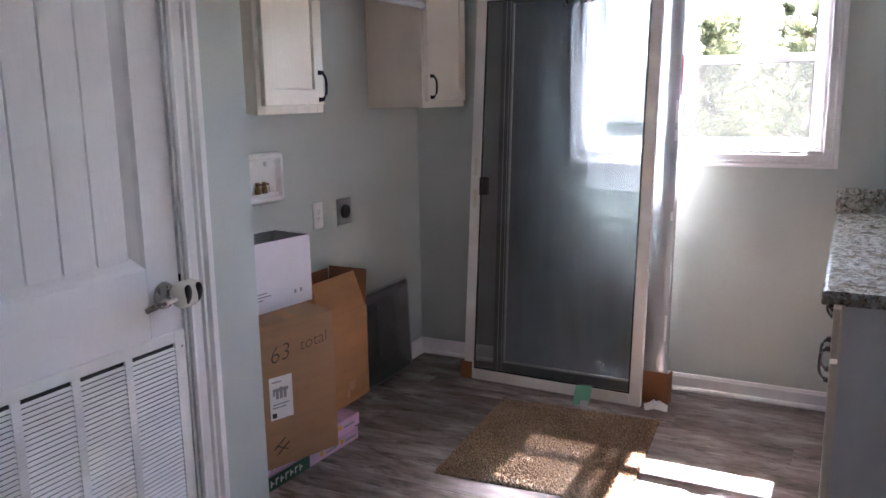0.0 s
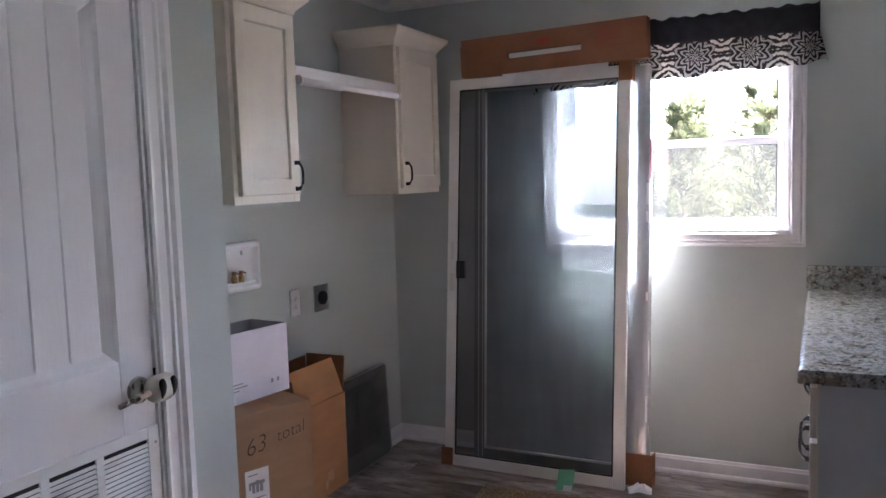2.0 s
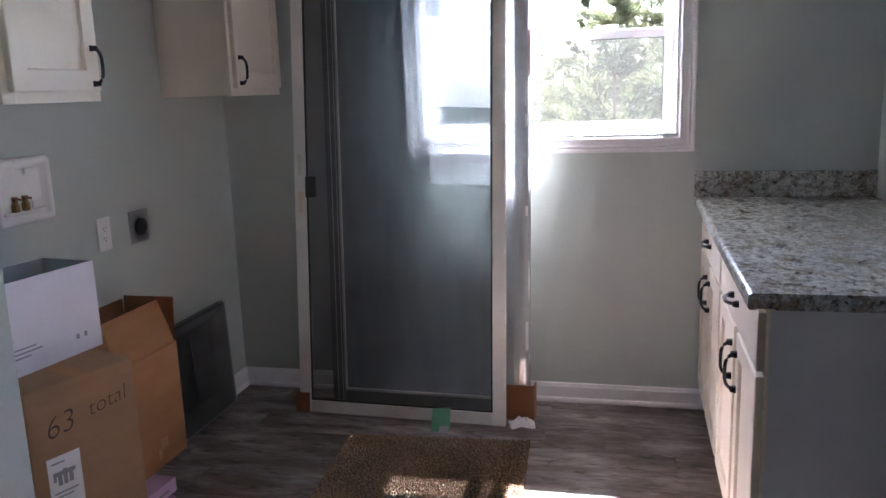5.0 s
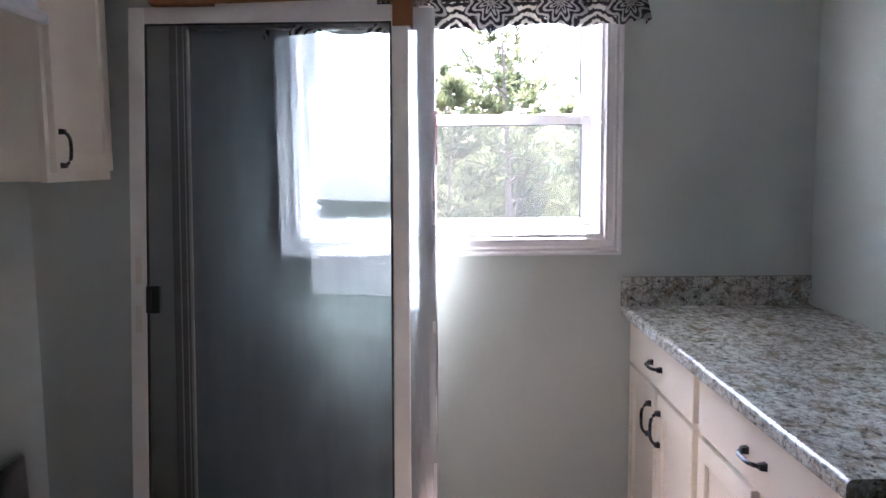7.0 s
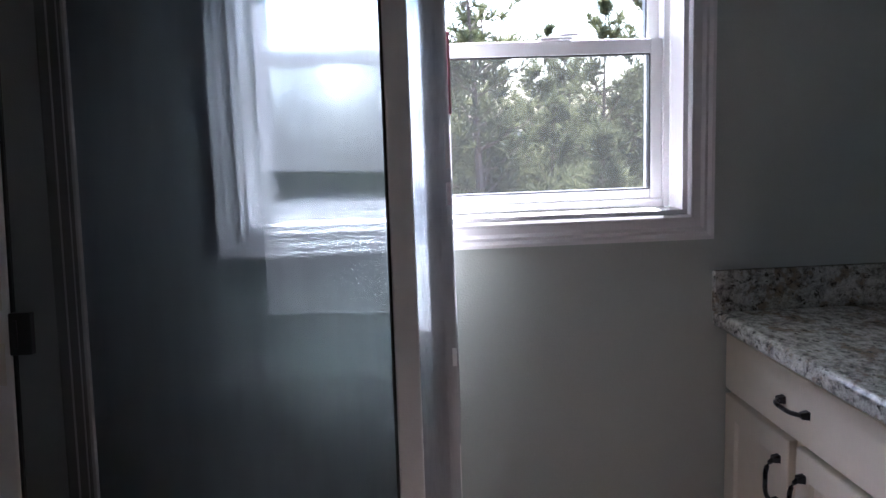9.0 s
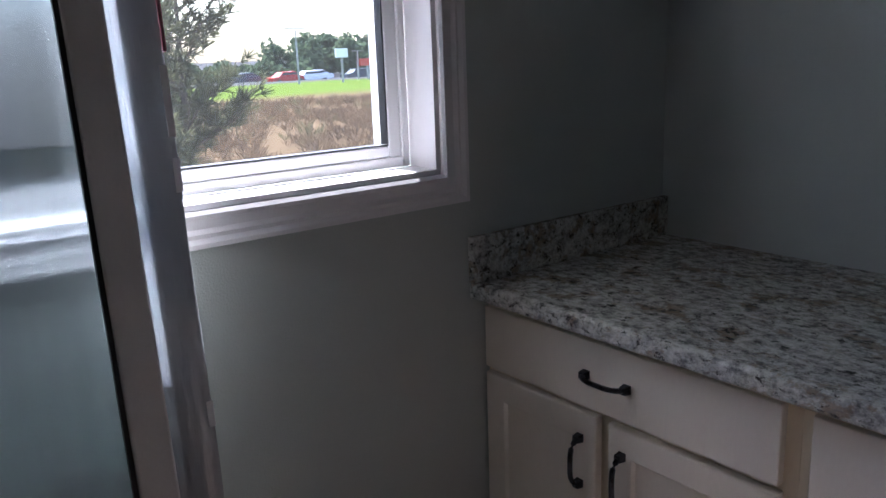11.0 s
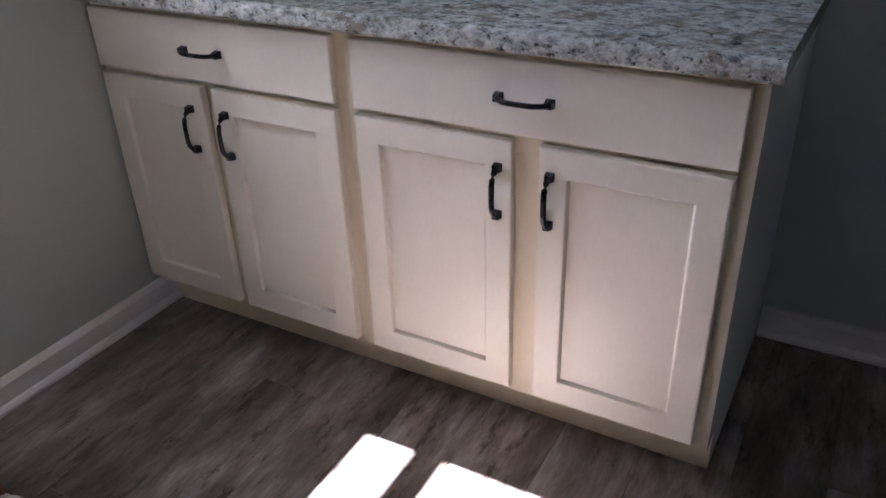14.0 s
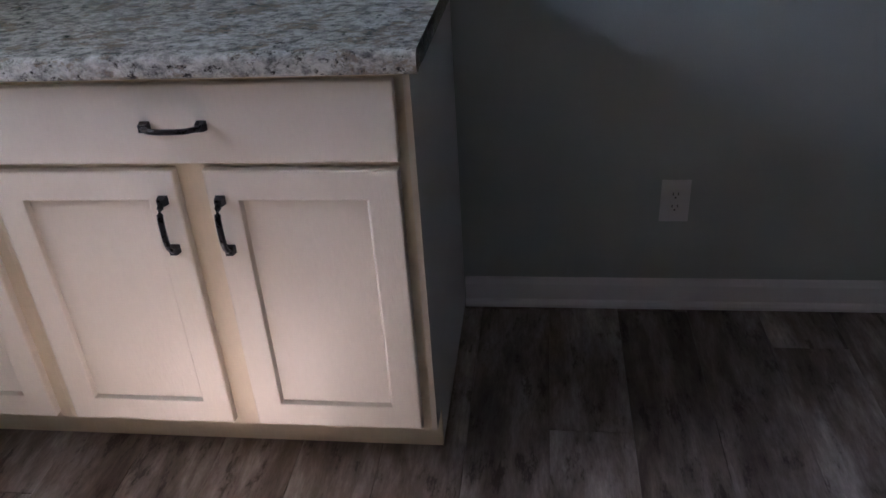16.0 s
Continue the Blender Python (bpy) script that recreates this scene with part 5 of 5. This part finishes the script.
def patio_panel():
    m = lean(-1.572, 3.545, -0.690, 3.525, 3.685, 1.935)
    m.translation.z = 0.0015
    t = thing("patio_door_panel", m, "film-wrapped glass patio door panel leaning behind the screen door", "door panel")
    w, h, s, d, e, b = 0.882, 1.945, 0.058, 0.044, 0.052, 0.076
    part("stile", boxes((0, 0, 0, s, d, h), bevel=0.005), ALU_G, t, "grey stile")
    part("stile", boxes((w - e, 0, 0, w, d, h), bevel=0.006), ALU_W, t, "pale stile under the film")
    part("rail", boxes((s, 0.002, 0, w - e, d - 0.002, b), bevel=0.004), ALU_G, t, "grey rail")
    part("rail", boxes((s, 0.002, h - 0.07, w - e, d - 0.002, h), bevel=0.004), ALU_G, t, "grey rail")
    part("stile_groove", boxes((s * 0.42, -0.0012, 0.02, s * 0.42 + 0.004, 0.0005, h - 0.02), (s * 0.80, -0.0012, 0.02, s * 0.80 + 0.003, 0.0005, h - 0.02)), ALU_W, t, "pale line along the stile")
    for nm, r in (("glazing_bead", (s, -0.004, b, s + 0.008, 0.012, h - 0.07)), ("glazing_bead", (s + 0.008, -0.004, b, w - e - 0.006, 0.012, b + 0.010)), ("glazing_bead", (w - e - 0.006, -0.004, b, w - e, 0.012, h - 0.07))):
        part(nm, boxes(r, bevel=0.002), ALU_W, t, "pale glazing bead")
    gp = part("pane", boxes((s + 0.002, 0.018, b + 0.002, w - e - 0.002, 0.024, h - 0.072)), COATED, t, "large clear pane")
    gp.visible_shadow = False
    bm = bmesh.new()
    bm.faces.new([bm.verts.new(p) for p in ((s + 0.003, 0.0155, b + 0.003), (w - e - 0.003, 0.0155, b + 0.003), (w - e - 0.003, 0.0155, h - 0.073), (s + 0.003, 0.0155, h - 0.073))])
    part("film", bm, CLOUDY, gp, "streaked protective film on the pane")
    # wrinkled film round the right-hand stile
    bm = bmesh.new()
    rows = 60
    prof = [(w - 0.106, -0.002), (w - 0.082, -0.007), (w - 0.054, -0.008), (w - 0.028, -0.010), (w - 0.004, -0.007), (w + 0.002, 0.010), (w + 0.002, d + 0.002)]
    grid = []
    for j in range(rows + 1):
        z = 0.03 + (h - 0.04) * j / rows
        grid.append([bm.verts.new((x + 0.0035 * noise.noise(Vector((i * 1.7, z * 5, 3))), y - 0.004 * abs(noise.noise(Vector((i * 2.3, z * 9, 8)))), z)) for i, (x, y) in enumerate(prof)])
    for a, b in zip(grid, grid[1:]):
        for i in range(len(prof) - 1):
            bm.faces.new((a[i], a[i + 1], b[i + 1], b[i]))
    part("film_wrap", bm, FILM, t, "wrinkled silvery plastic film", smooth=True)
    part("film_label", boxes((w + 0.001, 0.0, 1.42, w + 0.0065, 0.020, 1.60), bevel=0.001), PINKF, t, "pink film label")
    for z0, z1 in ((1.30, 1.40), (1.22, 1.27), (0.86, 0.90), (0.30, 0.42)):
        part("tape_scrap", boxes((w - 0.012, -0.0145, z0, w - 0.002, -0.0118, z1)), PAPER, t)
    return t, m


_, MS = screen_door()
_, MP = patio_panel()

# cardboard corner guards at the feet
for nm, m, rows, lab in (("corner_guard", MS, [(-0.014, -0.006, 0.0, -0.002, 0.085, 0.088), (-0.014, -0.010, 0.0, 0.050, -0.003, 0.088)], "brown cardboard corner guard on the screen door's foot"),
                         ("corner_guard", MP, [(0.782, -0.022, 0.0, 0.905, -0.016, 0.150), (0.900, -0.018, 0.0, 0.906, 0.050, 0.150)], "brown cardboard corner guard on the door panel's foot"),
                         ("corner_guard", MS, [(0.870, -0.012, 1.875, 0.934, -0.004, 1.985), (0.928, -0.006, 1.875, 0.934, 0.08, 1.985)], "brown cardboard corner guard on the screen door's top")):
    t = thing(nm, m, lab, "corner guard", "cardboard corner guards")
    part("cardboard", boxes(*rows, bevel=0.0015, seg=1), CARD3, t)

# long carton lying across the tops
def long_carton():
    m = Matrix.Translation((-1.150, 3.658, 1.952)) @ pose(0, 0, 0, 0, -1.2, -1.5)
    t = thing("long_carton", m, "long worn brown carton with a slot lying across the door tops", "box")
    L, d, h = 0.92, 0.075, 0.185
    y = -d / 2
    bm = bmesh.new()
    out = [[bm.verts.new((px, py, pz)) for px, pz in ((-L / 2, 0), (L / 2, 0), (L / 2, h), (-L / 2, h))] for py in (y, d / 2)]
    slot = [[bm.verts.new((px, py, pz)) for px, pz in ((-0.215, 0.070), (0.155, 0.070), (0.155, 0.098), (-0.215, 0.098))] for py in (y, d / 2)]
    for i in range(4):
        k = (i + 1) % 4
        bm.faces.new((out[0][i], out[0][k], slot[0][k], slot[0][i]))
        bm.faces.new((out[1][k], out[1][i], slot[1][i], slot[1][k]))
        bm.faces.new((out[0][k], out[0][i], out[1][i], out[1][k]))
        bm.faces.new((slot[0][i], slot[0][k], slot[1][k], slot[1][i]))
    bmesh.ops.recalc_face_normals(bm, faces=bm.faces)
    part("carton", bm, CARD3, t)
    part("slot_lining", boxes((-0.213, -0.02, 0.072, 0.153, -0.015, 0.096)), PAPER, t, "white packing seen in the slot")
    bm = bmesh.new()
    tri = [[bm.verts.new((px, py, pz)) for px, pz in ((-0.070, 0.128), (-0.048, 0.112), (0.012, 0.128), (-0.010, 0.150), (-0.052, 0.150))] for py in (y - 0.0008, y)]
    bm.faces.new(tri[0])
    part("print_mark", bm, INKR, t, "faded red triangular mark")
    for r in ((0.225, 0.150, 0.405, 0.154), (0.225, 0.072, 0.405, 0.076), (0.225, 0.076, 0.229, 0.150), (0.401, 0.076, 0.405, 0.150), (0.245, 0.128, 0.270, 0.140), (0.280, 0.128, 0.330, 0.134), (0.245, 0.104, 0.345, 0.109), (0.245, 0.090, 0.310, 0.094)):
        part("print_line", boxes((r[0], y - 0.0006, r[1], r[2], y, r[3])), INKR, t, "faded red print")
    part("end_flap", boxes((-L / 2 - 0.004, y - 0.004, 0.004, -L / 2 + 0.03, y - 0.001, h - 0.03), bevel=0.001, seg=1), CARD3, t)


long_carton()


# ---- floor things ----
def door_mat():
    t = thing("door_mat", pose(-0.995, 2.872, 0.0, 0, 0, 3.8), "tan looped-pile door mat on the floor", "mat")
    w, d = 0.735, 0.815
    part("backing", boxes((-w / 2 + 0.004, -d / 2 + 0.004, 0.0004, w / 2 - 0.004, d / 2 - 0.004, 0.005), bevel=0.002), DARK, t)
    rnd = random.Random(4)
    verts, faces = [], []
    step = 0.0082
    nx, ny = int(w / step), int(d / step)
    for i in range(nx):
        for j in range(ny):
            x = -w / 2 + (i + 0.5) * step + rnd.uniform(-0.003, 0.003)
            y = -d / 2 + (j + 0.5) * step + rnd.uniform(-0.003, 0.003)
            r, hh = rnd.uniform(0.0035, 0.0060), rnd.uniform(0.010, 0.0175)
            a = rnd.uniform(0, 6.28)
            b = len(verts)
            for k in range(4):
                c = a + k * 1.5708
                verts.append((x + r * math.cos(c), y + r * math.sin(c), 0.004))
            for k in range(4):
                c = a + k * 1.5708 + 0.4
                verts.append((x + r * 0.8 * math.cos(c), y + r * 0.8 * math.sin(c), hh * 0.75))
            verts.append((x + rnd.uniform(-0.003, 0.003), y + rnd.uniform(-0.003, 0.003), hh))
            for k in range(4):
                faces.append((b + k, b + (k + 1) % 4, b + 4 + (k + 1) % 4, b + 4 + k))
                faces.append((b + 4 + k, b + 4 + (k + 1) % 4, b + 8))
    me = bpy.data.meshes.new("pile")
    me.from_pydata(verts, [], faces)
    me.materials.append(PILE)
    ob = new("pile", me)
    ob.parent = t
    ob["kind"] = "stuff"


door_mat()


def crumpled(name, m, w, d, h, mat, label, category, seed):
    rnd = random.Random(seed)
    bm = bmesh.new()
    bmesh.ops.create_grid(bm, x_segments=10, y_segments=8, size=0.5)
    for v in bm.verts:
        q = Vector((v.co.x * 4 + seed, v.co.y * 4, seed))
        fall = 1 - min(1, (v.co.x ** 2 + v.co.y ** 2) * 3.2)
        v.co = Vector((v.co.x * w + 0.012 * noise.noise(q), v.co.y * d + 0.012 * noise.noise(q + Vector((5, 0, 0))), 0.002 + h * max(0, fall) * (0.55 + 0.9 * abs(noise.noise(q * 1.7)))))
    bmesh.ops.solidify(bm, geom=bm.faces[:], thickness=0.0008)
    ob = part(name, bm, mat)
    ob.matrix_world = m
    return tagged(ob, label, category)


crumpled("paper_scrap", pose(-0.712, 3.462, 0.0, 0, 0, 12), 0.105, 0.075, 0.040, PAPER, "crumpled white paper scrap on the floor", "paper", 3)
g = thing("green_tag", pose(-1.040, 3.388, 0.034, 36, 0, 8), "green paper tag tucked under the screen door", "tag")
bm = boxes((-0.038, -0.055, 0.0, 0.038, 0.055, 0.001))
part("paper", bm, GREENP, g)
part("foil", boxes((-0.005, -0.062, 0.0012, 0.034, -0.030, 0.0035), bevel=0.001), CHROME, g, "shiny foil end")


# ---- outdoors ----
GZ = -0.92
bm = bmesh.new()
bmesh.ops.create_grid(bm, x_segments=60, y_segments=60, size=2000)
for v in bm.verts:
    v.co = Vector((math.copysign(abs(v.co.x) ** 2 / 2000, v.co.x), math.copysign(abs(v.co.y) ** 2 / 2000, v.co.y) + 30, GZ + 0.12 * noise.noise(v.co * 0.013)))
structure("ground", bm, FIELD, "brown brush field with a strip of green grass beyond", "ground")


def mesh_ob(name, verts, faces, mat, parent=None):
    me = bpy.data.meshes.new(name)
    me.from_pydata(verts, [], faces)
    me.materials.append(mat)
    ob = new(name, me)
    if parent is not None:
        ob.parent = parent
    return ob


def pine(seed, h):
    """A young pine: a tapered trunk, whorls of limbs that rise at their ends, tufts of needles."""
    rnd = random.Random(seed)
    t = thing("pine_tree", pose(0, 0, 0), "young green pine tree in the brush", "tree", "pines outside the window")
    bm = bmesh.new()
    bend = (rnd.uniform(-0.1, 0.1), rnd.uniform(-0.1, 0.1))
    pts = [(bend[0] * (k / 8) ** 2 * h * 0.3, bend[1] * (k / 8) ** 2 * h * 0.3, h * k / 8) for k in range(9)]
    tube(bm, pts, [max(0.008, 0.016 * h * (1 - k / 8.3)) for k in range(9)], sides=7)
    verts, faces = [], []

    def tuft(c, d, size):
        for _ in range(13):
            v = (d + Vector((rnd.gauss(0, 0.7), rnd.gauss(0, 0.7), rnd.gauss(0, 0.6)))).normalized()
            s = v.cross(Vector((rnd.gauss(0, 1), rnd.gauss(0, 1), rnd.gauss(0, 1)))).normalized() * size * 0.055
            e = c + v * size * rnd.uniform(0.7, 1.15)
            b = len(verts)
            verts.extend([c - s, c + s, e + s * 0.3, e - s * 0.3])
            faces.append((b, b + 1, b + 2, b + 3))

    z = h * 0.14
    while z < h * 0.98:
        f = z / h
        k = pts[min(8, int(f * 8))]
        reach = h * (0.30 * (1 - f) ** 0.75 + 0.03)
        for i in range(rnd.randint(4, 6)):
            if rnd.random() < 0.12:
                continue
            a = rnd.uniform(0, 6.28)
            r = reach * rnd.uniform(0.55, 1.1)
            o = Vector((k[0], k[1], z + rnd.uniform(-0.05, 0.05)))
            d = Vector((math.cos(a), math.sin(a), 0))
            limb = [o + d * r * q + Vector((0, 0, r * (0.25 * q + 0.30 * q * q) + rnd.uniform(-0.02, 0.02))) for q in (0, 0.33, 0.66, 1)]
            tube(bm, limb, [0.012 * r + 0.005, 0.009 * r + 0.004, 0.006 * r + 0.003, 0.003], sides=4, caps=False)
            n = max(5, int(r * 11))
            for q in range(n):
                u = 0.25 + 0.75 * (q + 0.5) / n
                j = min(2, int(u * 3))
                p = limb[j].lerp(limb[j + 1], u * 3 - j)
                side = Vector((-d.y, d.x, 0)) * rnd.uniform(-1, 1) * 0.26 * r * (1.1 - u * 0.5)
                tuft(p + side + Vector((0, 0, rnd.uniform(-0.03, 0.08))), (d * 0.8 + Vector((0, 0, 0.9)) + side.normalized() * 0.5).normalized(), 0.20)
        z += h * rnd.uniform(0.045, 0.075)
    for _ in range(5):
        tuft(Vector(pts[-1]) + Vector((0, 0, -0.03 * _)), Vector((0, 0, 1)), 0.22)
    part("trunk", bm, BARK, t)
    mesh_ob("crown", [tuple(v) for v in verts], faces, NEEDLE, t)
    return t


rnd = random.Random(11)
kinds = [pine(21, 4.2), pine(22, 3.6), pine(23, 4.6), pine(24, 3.1)]
spots = []
for row, y in enumerate((11.5, 13.5, 16.0, 19.0, 23.0)):
    x0, x1 = -5.0 - row * 1.2, (1.9, 2.7, 3.8, 5.0, 6.6)[row]
    n = (8, 11, 13, 14, 16)[row]
    for i in range(n):
        spots.append((x0 + (x1 - x0) * (i + rnd.uniform(0.15, 0.85)) / n, y + rnd.uniform(-0.9, 0.9)))
spots[4] = (3.7, 15.4)
for i, (x, y) in enumerate(spots):
    src = kinds[i % 4]
    m = pose(x, y, GZ - 0.03, 0, 0, rnd.uniform(0, 360))
    s = (rnd.uniform(0.74, 1.06) if x > -2.5 else rnd.uniform(0.66, 0.96)) if i != 4 else 1.2
    if i < 4:
        src.matrix_world = m @ Matrix.Scale(s, 4)
    else:
        c = copy_thing(src, m)
        c.scale = (s, s, s)


def clumps(name, n, area, size, mat, label, seed, blades=44):
    rnd = random.Random(seed)
    verts, faces = [], []
    for _ in range(n):
        x, y = area(rnd)
        s = size * rnd.uniform(0.5, 1.3)
        for _ in range(blades):
            a = rnd.uniform(0, 6.28)
            r = s * rnd.uniform(0, 0.5)
            c = Vector((x + r * math.cos(a), y + r * math.sin(a), GZ - 0.03 + s * rnd.uniform(0, 0.5)))
            v = Vector((math.cos(a) * rnd.uniform(0.2, 1), math.sin(a) * rnd.uniform(0.2, 1), rnd.uniform(0.3, 1.2))).normalized()
            w = v.cross(Vector((rnd.gauss(0, 1), rnd.gauss(0, 1), rnd.gauss(0, 1)))).normalized() * s * rnd.uniform(0.012, 0.04)
            e = c + v * s * rnd.uniform(0.4, 0.9)
            b = len(verts)
            verts.extend([tuple(c - w), tuple(c + w), tuple(e)])
            faces.append((b, b + 1, b + 2))
    return tagged(mesh_ob(name, verts, faces, mat), label, "scrub", kind="stuff")


clumps("dry_scrub", 2700, lambda r: (r.uniform(-8, 34), 8 + 34 * r.random() ** 1.3), 0.48, SCRUB, "dry brown scrub and weeds over the field", 5)
clumps("green_scrub", 260, lambda r: (r.uniform(-6, 30), r.uniform(9, 40)), 0.5, SCRUBG, "low green bushes among the dry scrub", 6)
clumps("undergrowth", 520, lambda r: (r.uniform(-8, 2.2), r.uniform(11, 24)), 0.72, SCRUBG, "pale green undergrowth between the pines", 7)


def car(seed, at, colour):
    t = thing("parked_car", at, "parked car in the far lot", "car", "cars in the far lot")
    bm = bmesh.new()
    side = [(-2.1, 0.35), (-2.1, 0.80), (-1.35, 0.92), (-0.75, 1.40), (0.75, 1.45), (1.45, 0.98), (2.1, 0.90), (2.15, 0.35)]
    rows = [[bm.verts.new((x, y * (0.82 if z > 1.2 else 1), z)) for x, z in side] for y in (-0.85, 0.85)]
    for i in range(8):
        k = (i + 1) % 8
        bm.faces.new((rows[0][i], rows[0][k], rows[1][k], rows[1][i]))
    bm.faces.new(rows[0])
    bm.faces.new(rows[1][::-1])
    part("body", bm, colour, t)
    for y in (-0.80, 0.775):
        part("side_window", boxes((-0.95, y, 0.98, 1.15, y + 0.025, 1.32), bevel=0.01, seg=1), BLACK, t)
    for x in (-1.3, 1.35):
        for y in (-0.86, 0.68):
            bm = bmesh.new()
            disc(bm, (x, y, 0.33), (0, 1, 0), 0.33, 0.2, 14)
            part("wheel", bm, BLACK, t)
    return t


paints = [material("white_car_paint", (0.75, 0.75, 0.76), 0.25), material("silver_car_paint", (0.45, 0.46, 0.48), 0.25, metal=0.5), material("dark_car_paint", (0.05, 0.06, 0.08), 0.25), material("red_car_paint", (0.45, 0.04, 0.03), 0.25)]
rnd = random.Random(3)
for i in range(20):
    x = 38 + i * 3.0 + rnd.uniform(-0.3, 0.3)
    car(i, pose(x, 84 + rnd.uniform(-0.6, 0.6) + (4 if i % 3 == 0 else 0), GZ - 0.45, 0, 0, 90 + rnd.uniform(-8, 8) if i > 6 else rnd.uniform(-6, 6)), paints[(0, 0, 1, 0, 2, 0, 3)[rnd.randrange(7)]])


def lamp_pole(x, y, h, label, arm):
    t = thing("street_lamp", pose(x, y, GZ), label, "lamp post", "poles along the far road")
    bm = bmesh.new()
    tube(bm, [(0, 0, 0), (0, 0, h)], [0.11, 0.06], sides=8)
    part("pole", bm, ALU_G, t)
    part("arm", boxes((-arm, -0.04, h - 0.06, arm, 0.04, h + 0.04)), ALU_G, t)


lamp_pole(35, 70, 5.0, "tall utility pole with a crossarm by the road", 1.2)
for x, y in ((44, 74), (49, 75), (58, 76), (63, 77)):
    lamp_pole(x, y, 2.9, "lot light pole with two heads", 0.7)
s = thing("road_sign", pose(38.5, 68, GZ), "white road sign on a pole", "sign")
part("post", boxes((-0.08, -0.08, 0, 0.08, 0.08, 2.3)), ALU_G, s)
part("board", boxes((-0.65, -0.1, 2.3, 0.65, 0.1, 3.1), bevel=0.02), VINYL, s)
s = thing("building_sign", pose(44.5, 73, GZ - 0.3), "red sign board in the far lot", "sign")
part("post", boxes((-0.08, -0.08, 0, 0.08, 0.08, 1.7)), ALU_G, s)
part("board", boxes((-0.9, -0.1, 1.7, 0.9, 0.1, 2.4), bevel=0.02), paints[3], s)


def far_wood(seed):
    rnd = random.Random(seed)
    verts, faces = [], []
    for _ in range(330):
        x = rnd.uniform(-60, 130)
        y = rnd.uniform(88, 108)
        h = rnd.uniform(3.6, 5.4) if x > 46 else rnd.uniform(1.3, 2.2)
        for _ in range(150):
            a, q = rnd.uniform(0, 6.28), rnd.random()
            r = (1.9 * (1 - abs(q - 0.45) * 1.2)) * math.sqrt(rnd.random())
            c = Vector((x + r * math.cos(a), y + r * math.sin(a), GZ + h * (0.12 + 0.88 * q)))
            v = Vector((rnd.gauss(0, 1), rnd.gauss(0, 1), rnd.gauss(0, 1))).normalized() * rnd.uniform(0.35, 0.8)
            w = v.cross(Vector((rnd.gauss(0, 1), rnd.gauss(0, 1), rnd.gauss(0, 1)))).normalized() * 0.38
            b = len(verts)
            verts.extend([tuple(c - w), tuple(c + w), tuple(c + v)])
            faces.append((b, b + 1, b + 2))
    return tagged(mesh_ob("far_wood", verts, faces, NEEDLE2), "dark line of woods beyond the lot", "trees", kind="stuff")


far_wood(9)

# ---- floor planks ----
PW, PL = 0.183, 1.22
shared = {}


def plank_mesh(l, w):
    key = (round(l, 3), round(w, 3))
    if key not in shared:
        bm = bmesh.new()
        b, t = 0.0012, 0.0
        lo = [bm.verts.new(p) for p in ((0, 0, -0.0078), (l, 0, -0.0078), (l, w, -0.0078), (0, w, -0.0078))]
        md = [bm.verts.new(p) for p in ((0, 0, -b), (l, 0, -b), (l, w, -b), (0, w, -b))]
        hi = [bm.verts.new(p) for p in ((b, b, 0), (l - b, b, 0), (l - b, w - b, 0), (b, w - b, 0))]
        for i in range(4):
            k = (i + 1) % 4
            bm.faces.new((lo[i], lo[k], md[k], md[i]))
            bm.faces.new((md[i], md[k], hi[k], hi[i]))
        bm.faces.new(hi)
        me = bpy.data.meshes.new("plank")
        bm.to_mesh(me)
        bm.free()
        me.materials.append(PLANK)
        shared[key] = me
    return shared[key]


rnd = random.Random(8)
y = YS
while y < YB - 0.001:
    w = min(PW, YB - y)
    x = XL - rnd.choice((0.2, 0.45, 0.7, 0.95, 1.1))
    while x < XR - 0.001:
        a, b = max(x, XL), min(x + PL, XR)
        if b - a > 0.02:
            ob = new("plank", plank_mesh(b - a - 0.0004, w - 0.0004))
            ob.location = (a + 0.0002, y + 0.0002, 0)
            ob.parent = sub
        x += PL
    y += PW
